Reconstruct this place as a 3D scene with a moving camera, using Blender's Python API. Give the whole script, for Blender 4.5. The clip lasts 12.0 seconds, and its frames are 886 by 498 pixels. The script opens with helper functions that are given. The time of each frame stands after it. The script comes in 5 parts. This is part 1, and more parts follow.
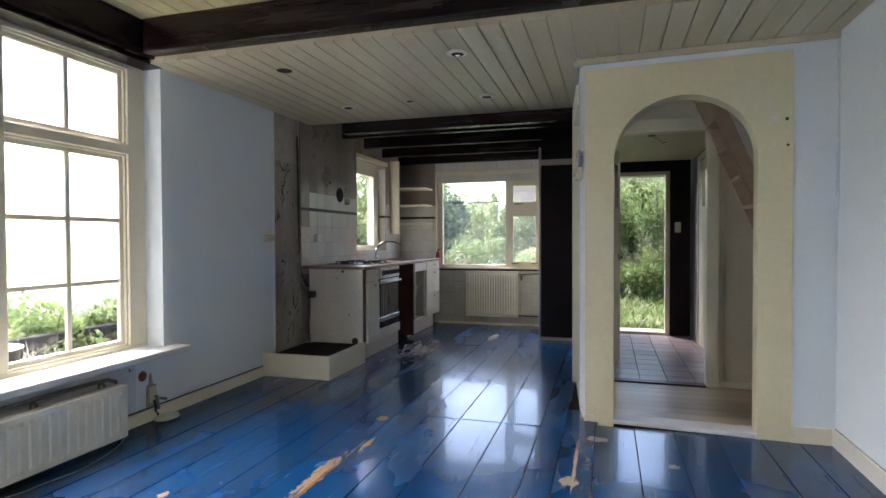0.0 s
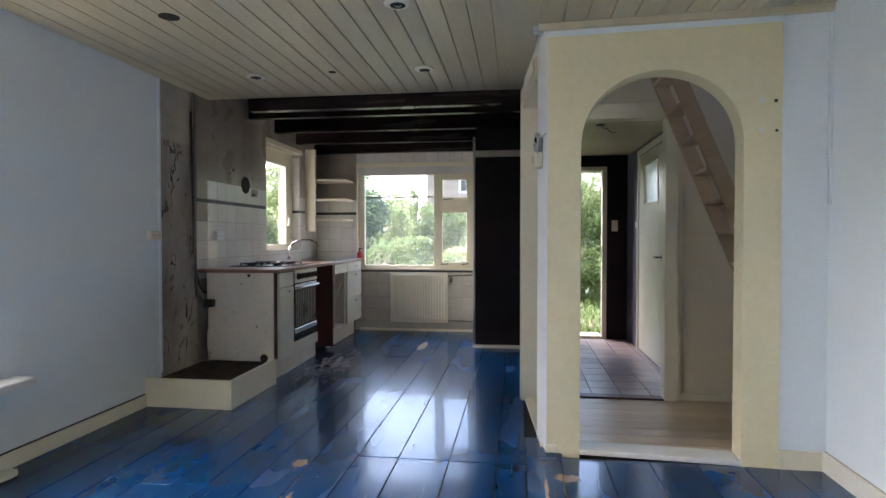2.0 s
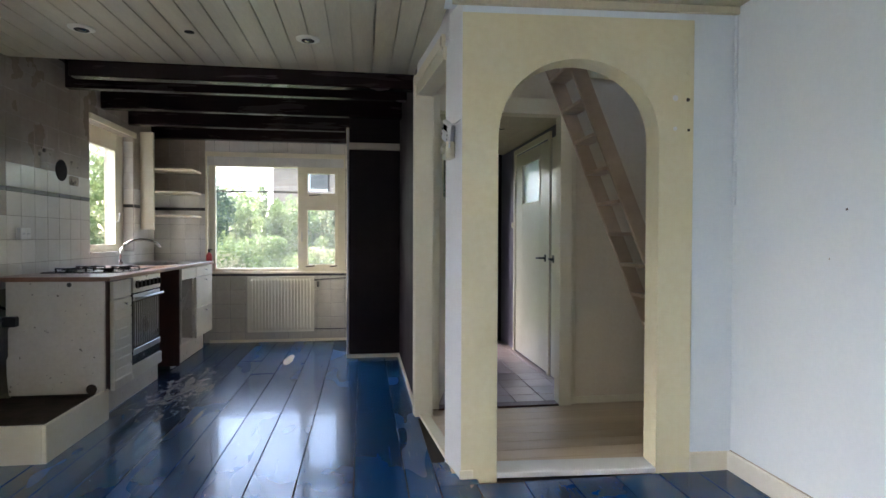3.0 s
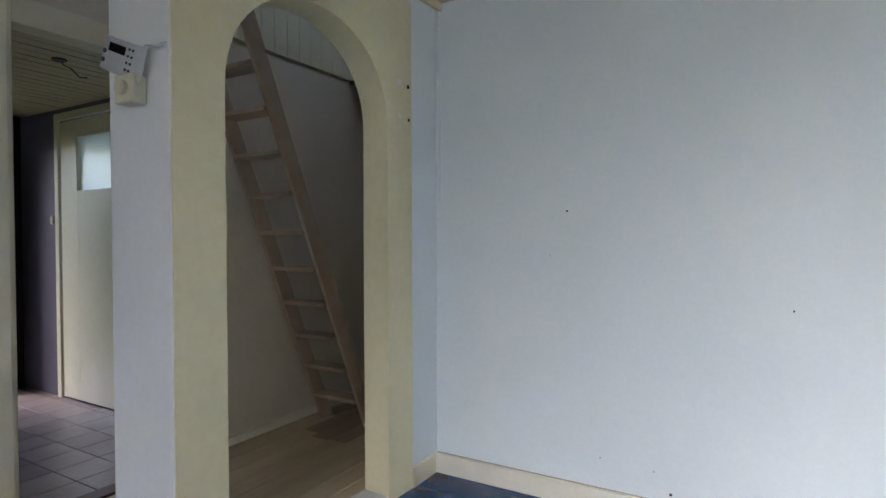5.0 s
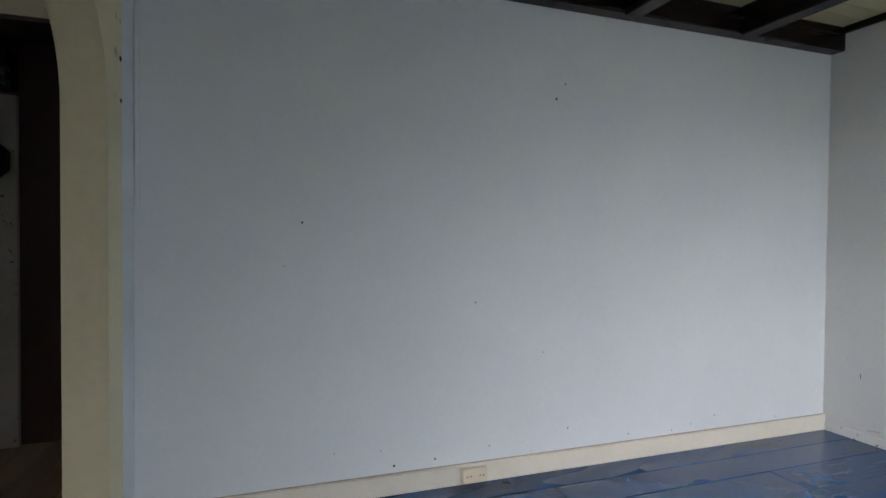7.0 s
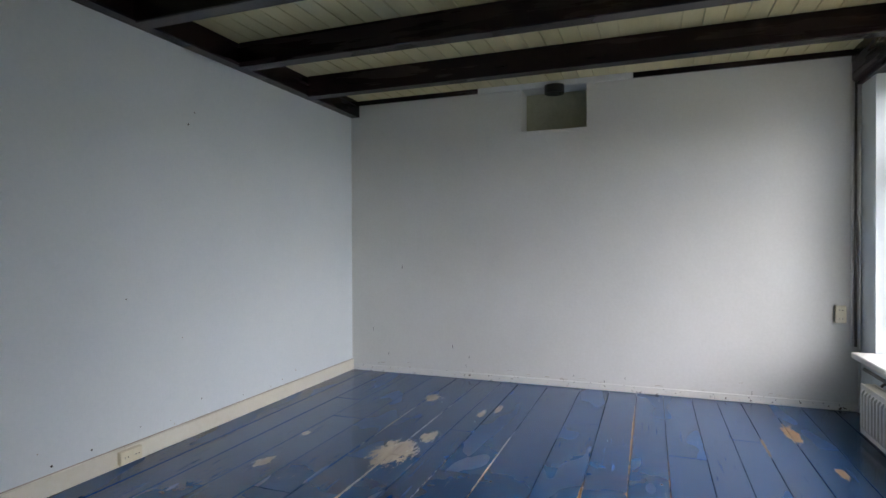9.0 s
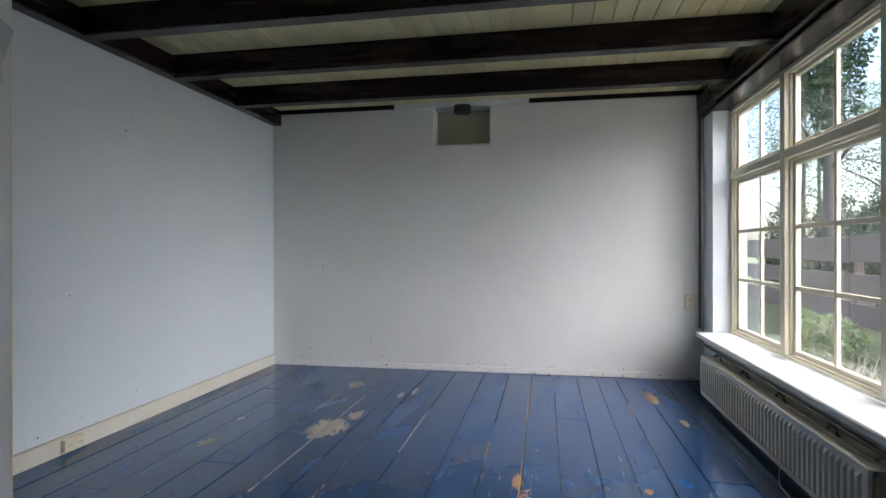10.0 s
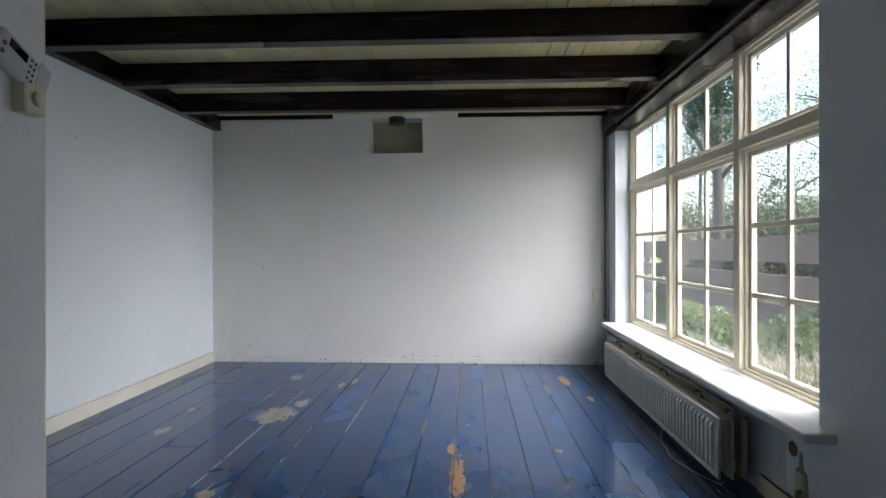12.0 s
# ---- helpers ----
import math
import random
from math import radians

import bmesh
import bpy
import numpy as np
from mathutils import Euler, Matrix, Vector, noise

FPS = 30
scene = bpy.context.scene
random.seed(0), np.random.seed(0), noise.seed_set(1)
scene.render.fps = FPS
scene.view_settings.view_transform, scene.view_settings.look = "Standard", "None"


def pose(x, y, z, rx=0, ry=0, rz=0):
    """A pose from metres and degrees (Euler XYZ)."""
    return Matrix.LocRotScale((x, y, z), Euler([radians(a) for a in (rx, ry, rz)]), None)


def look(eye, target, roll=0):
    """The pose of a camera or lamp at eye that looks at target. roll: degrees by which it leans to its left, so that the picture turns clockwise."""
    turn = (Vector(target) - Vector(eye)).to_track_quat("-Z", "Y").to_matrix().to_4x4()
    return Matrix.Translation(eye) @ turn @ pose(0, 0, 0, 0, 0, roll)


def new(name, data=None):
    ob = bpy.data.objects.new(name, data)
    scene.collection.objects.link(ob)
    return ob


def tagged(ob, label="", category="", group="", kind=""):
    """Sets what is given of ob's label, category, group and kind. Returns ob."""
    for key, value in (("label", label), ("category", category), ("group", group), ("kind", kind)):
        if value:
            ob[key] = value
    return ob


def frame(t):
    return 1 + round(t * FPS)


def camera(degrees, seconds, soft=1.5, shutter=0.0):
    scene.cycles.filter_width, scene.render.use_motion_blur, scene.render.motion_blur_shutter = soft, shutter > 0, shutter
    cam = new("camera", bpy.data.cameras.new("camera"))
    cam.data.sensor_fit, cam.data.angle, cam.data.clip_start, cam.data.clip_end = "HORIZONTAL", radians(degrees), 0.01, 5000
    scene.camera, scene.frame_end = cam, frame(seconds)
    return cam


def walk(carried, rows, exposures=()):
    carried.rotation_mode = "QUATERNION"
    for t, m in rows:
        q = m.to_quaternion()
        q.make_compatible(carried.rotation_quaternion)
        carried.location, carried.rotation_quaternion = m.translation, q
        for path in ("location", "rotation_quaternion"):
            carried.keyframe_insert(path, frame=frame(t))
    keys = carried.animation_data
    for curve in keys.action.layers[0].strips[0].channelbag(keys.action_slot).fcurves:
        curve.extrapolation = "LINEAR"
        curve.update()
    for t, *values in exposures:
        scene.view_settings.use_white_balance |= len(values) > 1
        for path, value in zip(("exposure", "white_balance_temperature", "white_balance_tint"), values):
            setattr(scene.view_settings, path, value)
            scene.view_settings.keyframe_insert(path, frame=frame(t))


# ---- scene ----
cam = camera(77.1, 12.0)
PATH = [
    (0, (2.776, -3.518, 1.144), (2.208, -1.6, 1.108), -0.2),
    (0.5, (2.734, -3.462, 1.148), (2.196, -1.536, 1.108), -0.1),
    (1, (2.695, -3.329, 1.137), (2.194, -1.393, 1.098), -0.1),
    (1.5, (2.642, -3.116, 1.141), (2.204, -1.165, 1.101), -0.1),
    (2, (2.485, -2.914, 1.139), (2.22, -0.932, 1.098), 0.0),
    (2.5, (2.331, -2.707, 1.157), (2.309, -0.708, 1.111), 0.1),
    (3, (2.184, -2.497, 1.136), (2.469, -0.518, 1.097), 0.2),
    (3.5, (2.036, -2.25, 1.154), (2.685, -0.358, 1.107), 0.3),
    (3.7, (2.004, -2.157, 1.165), (2.794, -0.32, 1.116), 0.2),
    (5.5, (1.612, -1.126, 1.127), (3.516, -0.514, 1.1), -0.0),
    (6, (1.622, -0.925, 1.124), (3.604, -0.654, 1.115), 0.2),
    (6.5, (1.549, -0.704, 1.129), (3.541, -0.88, 1.117), 0.2),
    (7, (1.501, -0.413, 1.19), (3.383, -1.089, 1.148), 0.5),
    (7.5, (1.389, -0.19, 1.175), (3.054, -1.298, 1.147), 0.5),
    (9.3, (1.332, 0.879, 1.152), (1.889, -1.042, 1.14), -0.1),
    (9.5, (1.32, 0.977, 1.142), (1.806, -0.963, 1.134), -0.0),
    (10, (1.336, 1.228, 1.137), (1.698, -0.739, 1.135), -0.1),
    (10.5, (1.368, 1.461, 1.122), (1.637, -0.52, 1.124), -0.1),
    (11, (1.37, 1.606, 1.13), (1.565, -0.385, 1.132), -0.1),
    (11.5, (1.361, 1.686, 1.145), (1.495, -0.309, 1.146), -0.1),
    (12, (1.369, 1.675, 1.144), (1.463, -0.323, 1.143), -0.1),
]
walk(cam, [(t, look(eye, target, roll)) for t, eye, target, roll in PATH],
     [(0, 3.25, 6450, 18), (2.5, 3.5, 6450, 18), (3.5, 3.5, 6500, 15), (5.5, 2.82, 6300, 16), (7.5, 2.15, 6300, 16), (9.5, 2.12, 6250, 15), (12, 2.27, 6250, 15)])
# ---- world and light ----
world = bpy.data.worlds.new("world")
scene.world = world
world.use_nodes = True
wn = world.node_tree
wn.nodes.clear()
sky = wn.nodes.new("ShaderNodeTexSky")
sky.sky_type = "NISHITA"
sky.sun_disc = False
sky.sun_elevation = radians(48)
sky.sun_rotation = radians(288)
sky.air_density = 1.0
sky.dust_density = 2.5
sky.ozone_density = 1.0
bg = wn.nodes.new("ShaderNodeBackground")
bg.inputs["Strength"].default_value = 0.15
wo = wn.nodes.new("ShaderNodeOutputWorld")
wn.links.new(sky.outputs[0], bg.inputs[0])
wn.links.new(bg.outputs[0], wo.inputs[0])
sun = new("sun", bpy.data.lights.new("sun", "SUN"))
sun.data.energy = 1.5
sun.data.angle = radians(80)
sun.data.color = (1.0, 0.985, 0.97)
sun.matrix_world = look((0, 0, 10), (6.0, -2.0, 4.2))


# ---- materials ----
def node_mat(name):
    m = bpy.data.materials.new(name)
    m.use_nodes = True
    t = m.node_tree
    return m, t, t.nodes["Principled BSDF"]


def N(t, kind, **kw):
    n = t.nodes.new(kind)
    for k, v in kw.items():
        n.inputs[k.replace("_", " ")].default_value = v
    return n


def noise_tex(t, coord, scale, detail=4.0, rough=0.55, stretch=(1, 1, 1), distort=0.0):
    mp = t.nodes.new("ShaderNodeMapping")
    mp.inputs["Scale"].default_value = stretch
    t.links.new(coord, mp.inputs["Vector"])
    n = N(t, "ShaderNodeTexNoise", Scale=scale, Detail=detail, Roughness=rough, Distortion=distort)
    t.links.new(mp.outputs[0], n.inputs["Vector"])
    return n.outputs["Fac"]


def ramp(t, fac, lo, hi, c0=(0, 0, 0, 1), c1=(1, 1, 1, 1)):
    r = t.nodes.new("ShaderNodeValToRGB")
    e = r.color_ramp.elements
    e[0].position, e[1].position = lo, hi
    e[0].color, e[1].color = (*c0[:3], 1), (*c1[:3], 1)
    t.links.new(fac, r.inputs[0])
    return r.outputs["Color"]


def mix(t, fac, a, b, mode="MIX"):
    m = t.nodes.new("ShaderNodeMix")
    m.data_type = "RGBA"
    m.blend_type = mode
    for sock, v in ((m.inputs[0], fac), (m.inputs[6], a), (m.inputs[7], b)):
        if isinstance(v, (int, float)):
            sock.default_value = v
        elif isinstance(v, tuple):
            sock.default_value = (*v[:3], 1)
        else:
            t.links.new(v, sock)
    return m.outputs[2]


def bump(t, b, height, strength, dist=0.004):
    n = t.nodes.new("ShaderNodeBump")
    n.inputs["Strength"].default_value = strength
    n.inputs["Distance"].default_value = dist
    t.links.new(height, n.inputs["Height"])
    t.links.new(n.outputs[0], b.inputs["Normal"])


def position(t):
    return t.nodes.new("ShaderNodeNewGeometry").outputs["Position"]


def surface(name, base, alt, rough=0.6, scale=3.0, fine=40.0, spots=None, spot_at=(0.68, 0.74), spot_scale=18.0,
            stretch=(1, 1, 1), bumps=0.25, metal=0.0, rough_var=0.12, coat=0.0, bump_dist=0.002, vary=0.0):
    """A painted or plain surface: two colours at a large scale, fine relief, and spots of a third colour."""
    m, t, b = node_mat(name)
    p = position(t)
    large = noise_tex(t, p, scale, 4, 0.6, stretch)
    small = noise_tex(t, p, fine, 3, 0.6, stretch)
    col = mix(t, ramp(t, large, 0.3, 0.7), base, alt)
    col = mix(t, 0.12, col, ramp(t, small, 0.3, 0.7, (0.25, 0.25, 0.25), (0.75, 0.75, 0.75)), "OVERLAY")
    if vary:
        oi = t.nodes.new("ShaderNodeObjectInfo")
        col = mix(t, 1.0, col, ramp(t, oi.outputs["Random"], 0, 1, (1 - vary,) * 3, (1, 1, 1)), "MULTIPLY")
    if spots:
        s = noise_tex(t, p, spot_scale, 5, 0.65)
        col = mix(t, ramp(t, s, *spot_at), col, spots)
    t.links.new(col, b.inputs["Base Color"])
    r = t.nodes.new("ShaderNodeMapRange")
    r.inputs["To Min"].default_value = max(0.03, rough - rough_var)
    r.inputs["To Max"].default_value = min(1, rough + rough_var)
    t.links.new(large, r.inputs["Value"])
    t.links.new(r.outputs[0], b.inputs["Roughness"])
    b.inputs["Metallic"].default_value = metal
    b.inputs["Coat Weight"].default_value = coat
    bump(t, b, small, bumps, bump_dist)
    return m


def math_node(t, op, a, b=None):
    n = t.nodes.new("ShaderNodeMath")
    n.operation = op
    for s, v in ((n.inputs[0], a), (n.inputs[1], b)):
        if v is None:
            continue
        if isinstance(v, (int, float)):
            s.default_value = v
        else:
            t.links.new(v, s)
    return n.outputs[0]


# bare patches of the blue floor: x, y, half width, half length
BARE = [(2.70, -2.10, 0.15, 0.25), (2.60, -2.40, 0.07, 0.14), (2.44, -2.95, 0.03, 0.10), (2.36, -3.1, 0.03, 0.12), (1.43, -1.12, 0.05, 0.34), (1.47, -1.50, 0.03, 0.12),
        (1.49, -0.68, 0.025, 0.16), (1.40, -0.25, 0.05, 0.06), (2.60, -0.86, 0.055, 0.07), 
        (1.50, 2.83, 0.06, 0.28), (0.86, -1.5, 0.03, 0.04), (2.72, -0.25, 0.07, 0.05), (0.45, -2.6, 0.03, 0.10), (3.35, -2.2, 0.03, 0.05), (3.1, -0.55, 0.04, 0.04),
        (2.706, -1.9, 0.010, 1.5), (1.457, -2.9, 0.009, 0.9), (1.457, -1.2, 0.008, 1.0), (2.145, -2.2, 0.006, 0.6), (2.62, -0.6, 0.012, 0.5), (1.66, -1.9, 0.010, 0.25), (0.74, -2.9, 0.012, 0.2),
        (0.55, -3.2, 0.05, 0.25), (2.9, -3.2, 0.08, 0.12), (3.3, -1.75, 0.05, 0.1), (1.15, 1.2, 0.02, 0.2),
        (2.385, -1.6, 0.005, 1.2), (2.93, -2.6, 0.005, 0.7), (1.265, -2.2, 0.004, 0.8), (1.879, 0.6, 0.005, 1.0), (1.068, 0.9, 0.004, 0.9), (2.143, 1.6, 0.004, 0.8)]
WORN = [(0.86, 1.85, 0.36, 1.15), (2.0, 0.5, 0.5, 0.5), (2.55, -2.6, 0.35, 0.6)]          # thinly worn areas


def blue_floor():
    m, t, b = node_mat("blue_floor_paint")
    p = position(t)
    oi = t.nodes.new("ShaderNodeObjectInfo")
    sep = t.nodes.new("ShaderNodeSeparateXYZ")
    t.links.new(p, sep.inputs[0])
    large = noise_tex(t, p, 1.6, 4, 0.6)
    streak = noise_tex(t, p, 14, 5, 0.7, (1, 0.12, 1))
    blue = mix(t, ramp(t, large, 0.3, 0.7), (0.0012, 0.040, 0.125), (0.0016, 0.064, 0.195))
    blue = mix(t, 1.0, blue, ramp(t, oi.outputs["Random"], 0, 1, (0.72, 0.76, 0.8), (1, 1, 1)), "MULTIPLY")
    blue = mix(t, math_node(t, "MULTIPLY", ramp(t, streak, 0.60, 0.85), 0.25), blue, (0.05, 0.09, 0.18))
    scratch = noise_tex(t, p, 48, 6, 0.7, (1, 0.06, 1))
    patchy = noise_tex(t, p, 2.2, 4, 0.6)
    scratch = math_node(t, "MULTIPLY", ramp(t, scratch, 0.60, 0.64), ramp(t, patchy, 0.48, 0.62))
    blue = mix(t, math_node(t, "MULTIPLY", scratch, 0.7), blue, (0.22, 0.24, 0.27))
    rub = noise_tex(t, p, 30, 7, 0.8, (0.25, 1, 1))
    rub = math_node(t, "MULTIPLY", ramp(t, rub, 0.66, 0.70), ramp(t, patchy, 0.52, 0.66, (1, 1, 1), (0, 0, 0)))
    blue = mix(t, math_node(t, "MULTIPLY", rub, 0.3), blue, (0.10, 0.13, 0.18))
    scuff = noise_tex(t, p, 9, 8, 0.75, (1, 0.5, 1), 0.25)
    blue = mix(t, math_node(t, "MULTIPLY", ramp(t, scuff, 0.64, 0.82), 0.05), blue, (0.15, 0.19, 0.25))
    wood = mix(t, ramp(t, streak, 0.35, 0.65), (0.30, 0.175, 0.085), (0.44, 0.29, 0.16))
    pale = mix(t, ramp(t, streak, 0.35, 0.65), (0.33, 0.29, 0.24), (0.48, 0.41, 0.31))
    side = math_node(t, "MAXIMUM", math_node(t, "GREATER_THAN", sep.outputs[0], 1.75), math_node(t, "GREATER_THAN", sep.outputs[1], 0.3))
    wood = mix(t, side, wood, pale)
    edge = noise_tex(t, p, 24, 9, 0.78, (1, 0.4, 1), 0.8)
    total = None
    for x, y, a, c in BARE:
        dx = math_node(t, "DIVIDE", math_node(t, "SUBTRACT", sep.outputs[0], x), a)
        dy = math_node(t, "DIVIDE", math_node(t, "SUBTRACT", sep.outputs[1], y), c)
        d = math_node(t, "ADD", math_node(t, "MULTIPLY", dx, dx), math_node(t, "MULTIPLY", dy, dy))
        d = math_node(t, "SUBTRACT", 1.35, d)
        total = d if total is None else math_node(t, "MAXIMUM", total, d)
    total = math_node(t, "MAXIMUM", total, -4.0)
    v = math_node(t, "ADD", math_node(t, "MULTIPLY", total, 0.25), edge)
    bare = ramp(t, v, 0.69, 0.72)
    field = noise_tex(t, p, 13, 10, 0.82, (1, 0.42, 1), 0.4)
    thin = None
    for k, (x, y, a, c) in enumerate(WORN):
        dx = math_node(t, "DIVIDE", math_node(t, "SUBTRACT", sep.outputs[0], x), a)
        dy = math_node(t, "DIVIDE", math_node(t, "SUBTRACT", sep.outputs[1], y), c)
        d = math_node(t, "MAXIMUM", math_node(t, "SUBTRACT", 1.0, math_node(t, "ADD", math_node(t, "MULTIPLY", dx, dx), math_node(t, "MULTIPLY", dy, dy))), 0.0)
        d = math_node(t, "MULTIPLY", d, 0.205 if k == 0 else 0.05)
        thin = d if thin is None else math_node(t, "MAXIMUM", thin, d)
    bare = mix(t, 1.0, bare, ramp(t, math_node(t, "ADD", field, thin), 0.685, 0.70), "LIGHTEN")
    tiny = noise_tex(t, p, 22, 8, 0.8, (1, 0.6, 1))
    bare = mix(t, 1.0, bare, ramp(t, tiny, 0.715, 0.73), "LIGHTEN")
    col = mix(t, bare, blue, wood)
    t.links.new(col, b.inputs["Base Color"])
    b.inputs["Specular IOR Level"].default_value = 0.34
    wave = noise_tex(t, p, 5, 1, 0.4, (1, 0.35, 1))
    r = t.nodes.new("ShaderNodeMapRange")
    r.inputs["From Min"].default_value, r.inputs["From Max"].default_value = 0.35, 0.7
    r.inputs["To Min"].default_value, r.inputs["To Max"].default_value = 0.20, 0.25
    t.links.new(wave, r.inputs["Value"])
    board = math_node(t, "MULTIPLY", oi.outputs["Random"], 0.05)
    rr = math_node(t, "ADD", r.outputs[0], board)
    rr = math_node(t, "MAXIMUM", rr, math_node(t, "MULTIPLY", bare, 0.8))
    t.links.new(rr, b.inputs["Roughness"])
    h = math_node(t, "SUBTRACT", math_node(t, "MULTIPLY", wave, 1.8), math_node(t, "MULTIPLY", bare, 0.3))
    bump(t, b, h, 0.18, 0.004)
    b.inputs["Coat Weight"].default_value = 0.33
    b.inputs["Coat Roughness"].default_value = 0.06
    b.inputs["Coat IOR"].default_value = 1.45
    return m


def glass_mat(name, rough=0.0):
    m, t, b = node_mat(name)
    b.inputs["Base Color"].default_value = (0.97, 0.985, 0.98, 1)
    b.inputs["Roughness"].default_value = rough
    b.inputs["Transmission Weight"].default_value = 1.0
    b.inputs["IOR"].default_value = 1.45
    return m


def leaf_mat(name, a, c, dry=None):
    m, t, b = node_mat(name)
    g = t.nodes.new("ShaderNodeNewGeometry")
    col = ramp(t, g.outputs["Random Per Island"], 0, 1, a, c)
    if dry:
        col = mix(t, ramp(t, noise_tex(t, position(t), 1.2, 3), 0.55, 0.72), col, dry)
    t.links.new(col, b.inputs["Base Color"])
    b.inputs["Roughness"].default_value = 0.55
    tr = t.nodes.new("ShaderNodeBsdfTranslucent")
    t.links.new(col, tr.inputs["Color"])
    ms = t.nodes.new("ShaderNodeMixShader")
    ms.inputs[0].default_value = 0.45
    out = t.nodes["Material Output"]
    t.links.new(b.outputs[0], ms.inputs[1])
    t.links.new(tr.outputs[0], ms.inputs[2])
    t.links.new(ms.outputs[0], out.inputs[0])
    return m


WALL = surface("white_wall_paint", (0.76, 0.815, 0.83), (0.715, 0.775, 0.80), 0.75, 1.3, 55, (0.45, 0.43, 0.40), (0.80, 0.84), 9, bumps=0.25)
STRIP = surface("plain_white_paint", (0.79, 0.80, 0.79), (0.74, 0.75, 0.74), 0.65, 1.6, 45, (0.45, 0.43, 0.40), (0.78, 0.83), 12, bumps=0.25)
BACKWALL = surface("off_white_wall_paint", (0.73, 0.735, 0.71), (0.665, 0.67, 0.64), 0.75, 1.0, 45, (0.5, 0.48, 0.43), (0.79, 0.84), 7, bumps=0.3)
GREYWALL = surface("dull_grey_white_paint", (0.74, 0.66, 0.51), (0.66, 0.585, 0.445), 0.7, 1.5, 40, (0.2, 0.16, 0.12), (0.74, 0.80), 9, bumps=0.3)
CREAM = surface("cream_gloss_paint", (0.78, 0.725, 0.56), (0.73, 0.675, 0.51), 0.32, 2.5, 30, (0.33, 0.27, 0.18), (0.745, 0.79), 26, bumps=0.2)
ARCHMAT = surface("cream_board_paint", (0.74, 0.675, 0.45), (0.70, 0.635, 0.41), 0.5, 1.5, 30, (0.4, 0.33, 0.2), (0.79, 0.83), 24, bumps=0.2)
SILLMAT = surface("white_sill_paint", (0.78, 0.78, 0.75), (0.70, 0.70, 0.66), 0.45, 4, 60, (0.25, 0.2, 0.16), (0.73, 0.77), 22, bumps=0.2)
CEIL = surface("cream_ceiling_boards", (0.60, 0.54, 0.38), (0.50, 0.44, 0.31), 0.42, 1.2, 30, (0.28, 0.24, 0.17), (0.76, 0.8), 20, (4, 0.5, 1), 0.2)
CEILSOUTH = surface("yellow_cream_ceiling_boards", (0.68, 0.61, 0.35), (0.59, 0.53, 0.30), 0.42, 1.2, 30, (0.35, 0.3, 0.2), (0.76, 0.8), 20, (4, 0.5, 1), 0.2)
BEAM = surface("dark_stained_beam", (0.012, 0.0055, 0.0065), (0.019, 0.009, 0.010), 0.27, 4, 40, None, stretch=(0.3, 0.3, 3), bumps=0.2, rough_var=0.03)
BLACK = surface("black_brown_wall_paint", (0.010, 0.006, 0.008), (0.018, 0.011, 0.014), 0.55, 2, 40, (0.35, 0.33, 0.32), (0.80, 0.83), 18, bumps=0.35)
SOOT = surface("soiled_plaster", (0.50, 0.45, 0.37), (0.24, 0.21, 0.17), 0.85, 2.2, 25, (0.035, 0.03, 0.025), (0.62, 0.70), 9, (1, 1, 0.5), 0.6, bump_dist=0.006)
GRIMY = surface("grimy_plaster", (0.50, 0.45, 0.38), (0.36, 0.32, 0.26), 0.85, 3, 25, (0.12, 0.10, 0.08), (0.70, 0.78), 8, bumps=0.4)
for dark in (BEAM, BLACK):
    dark.node_tree.nodes["Principled BSDF"].inputs["Specular IOR Level"].default_value = 0.3 if dark is BEAM else 0.14


def add_cracks(m, stretch, scale, colour, width=0.012):
    t = m.node_tree
    b = t.nodes["Principled BSDF"]
    link = b.inputs["Base Color"].links[0]
    old = link.from_socket
    n = noise_tex(t, position(t), scale, 5, 0.6, stretch, 0.8)
    d = math_node(t, "ABSOLUTE", math_node(t, "SUBTRACT", n, 0.5))
    area = noise_tex(t, position(t), 4, 2, 0.5)
    f = math_node(t, "MULTIPLY", math_node(t, "LESS_THAN", d, width), ramp(t, area, 0.5, 0.58))
    t.links.new(mix(t, f, old, colour), b.inputs["Base Color"])


add_cracks(SOOT, (1, 1, 0.4), 7, (0.03, 0.025, 0.02), 0.016)
SKIRT = surface("chipped_white_skirting_paint", (0.76, 0.76, 0.73), (0.68, 0.68, 0.65), 0.55, 3, 40, (0.10, 0.08, 0.07), (0.63, 0.65), 30, (0.5, 1, 1), 0.4)
TILE = surface("glazed_white_tile", (0.76, 0.745, 0.71), (0.67, 0.65, 0.60), 0.12, 2.0, 30, (0.30, 0.26, 0.2), (0.76, 0.85), 12, bumps=0.08, rough_var=0.06, vary=0.10)
# darker copy of the white tile: shade under the kitchen window put into the colour
TILESHADE = surface("shaded_white_tile", (0.62, 0.585, 0.50), (0.52, 0.485, 0.41), 0.22, 2.0, 30, (0.30, 0.26, 0.2), (0.74, 0.84), 12, bumps=0.08, rough_var=0.06, vary=0.14)
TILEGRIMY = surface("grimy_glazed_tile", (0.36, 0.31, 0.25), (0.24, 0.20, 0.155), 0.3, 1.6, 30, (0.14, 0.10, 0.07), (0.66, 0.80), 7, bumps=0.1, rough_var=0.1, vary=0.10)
TILEDARK = surface("black_glazed_tile", (0.015, 0.016, 0.02), (0.02, 0.02, 0.025), 0.3, 5, 40, bumps=0.1, rough_var=0.05)
GROUTDARK = surface("dark_grey_grout", (0.20, 0.185, 0.16), (0.12, 0.11, 0.10), 0.9, 6, 50, bumps=0.4)
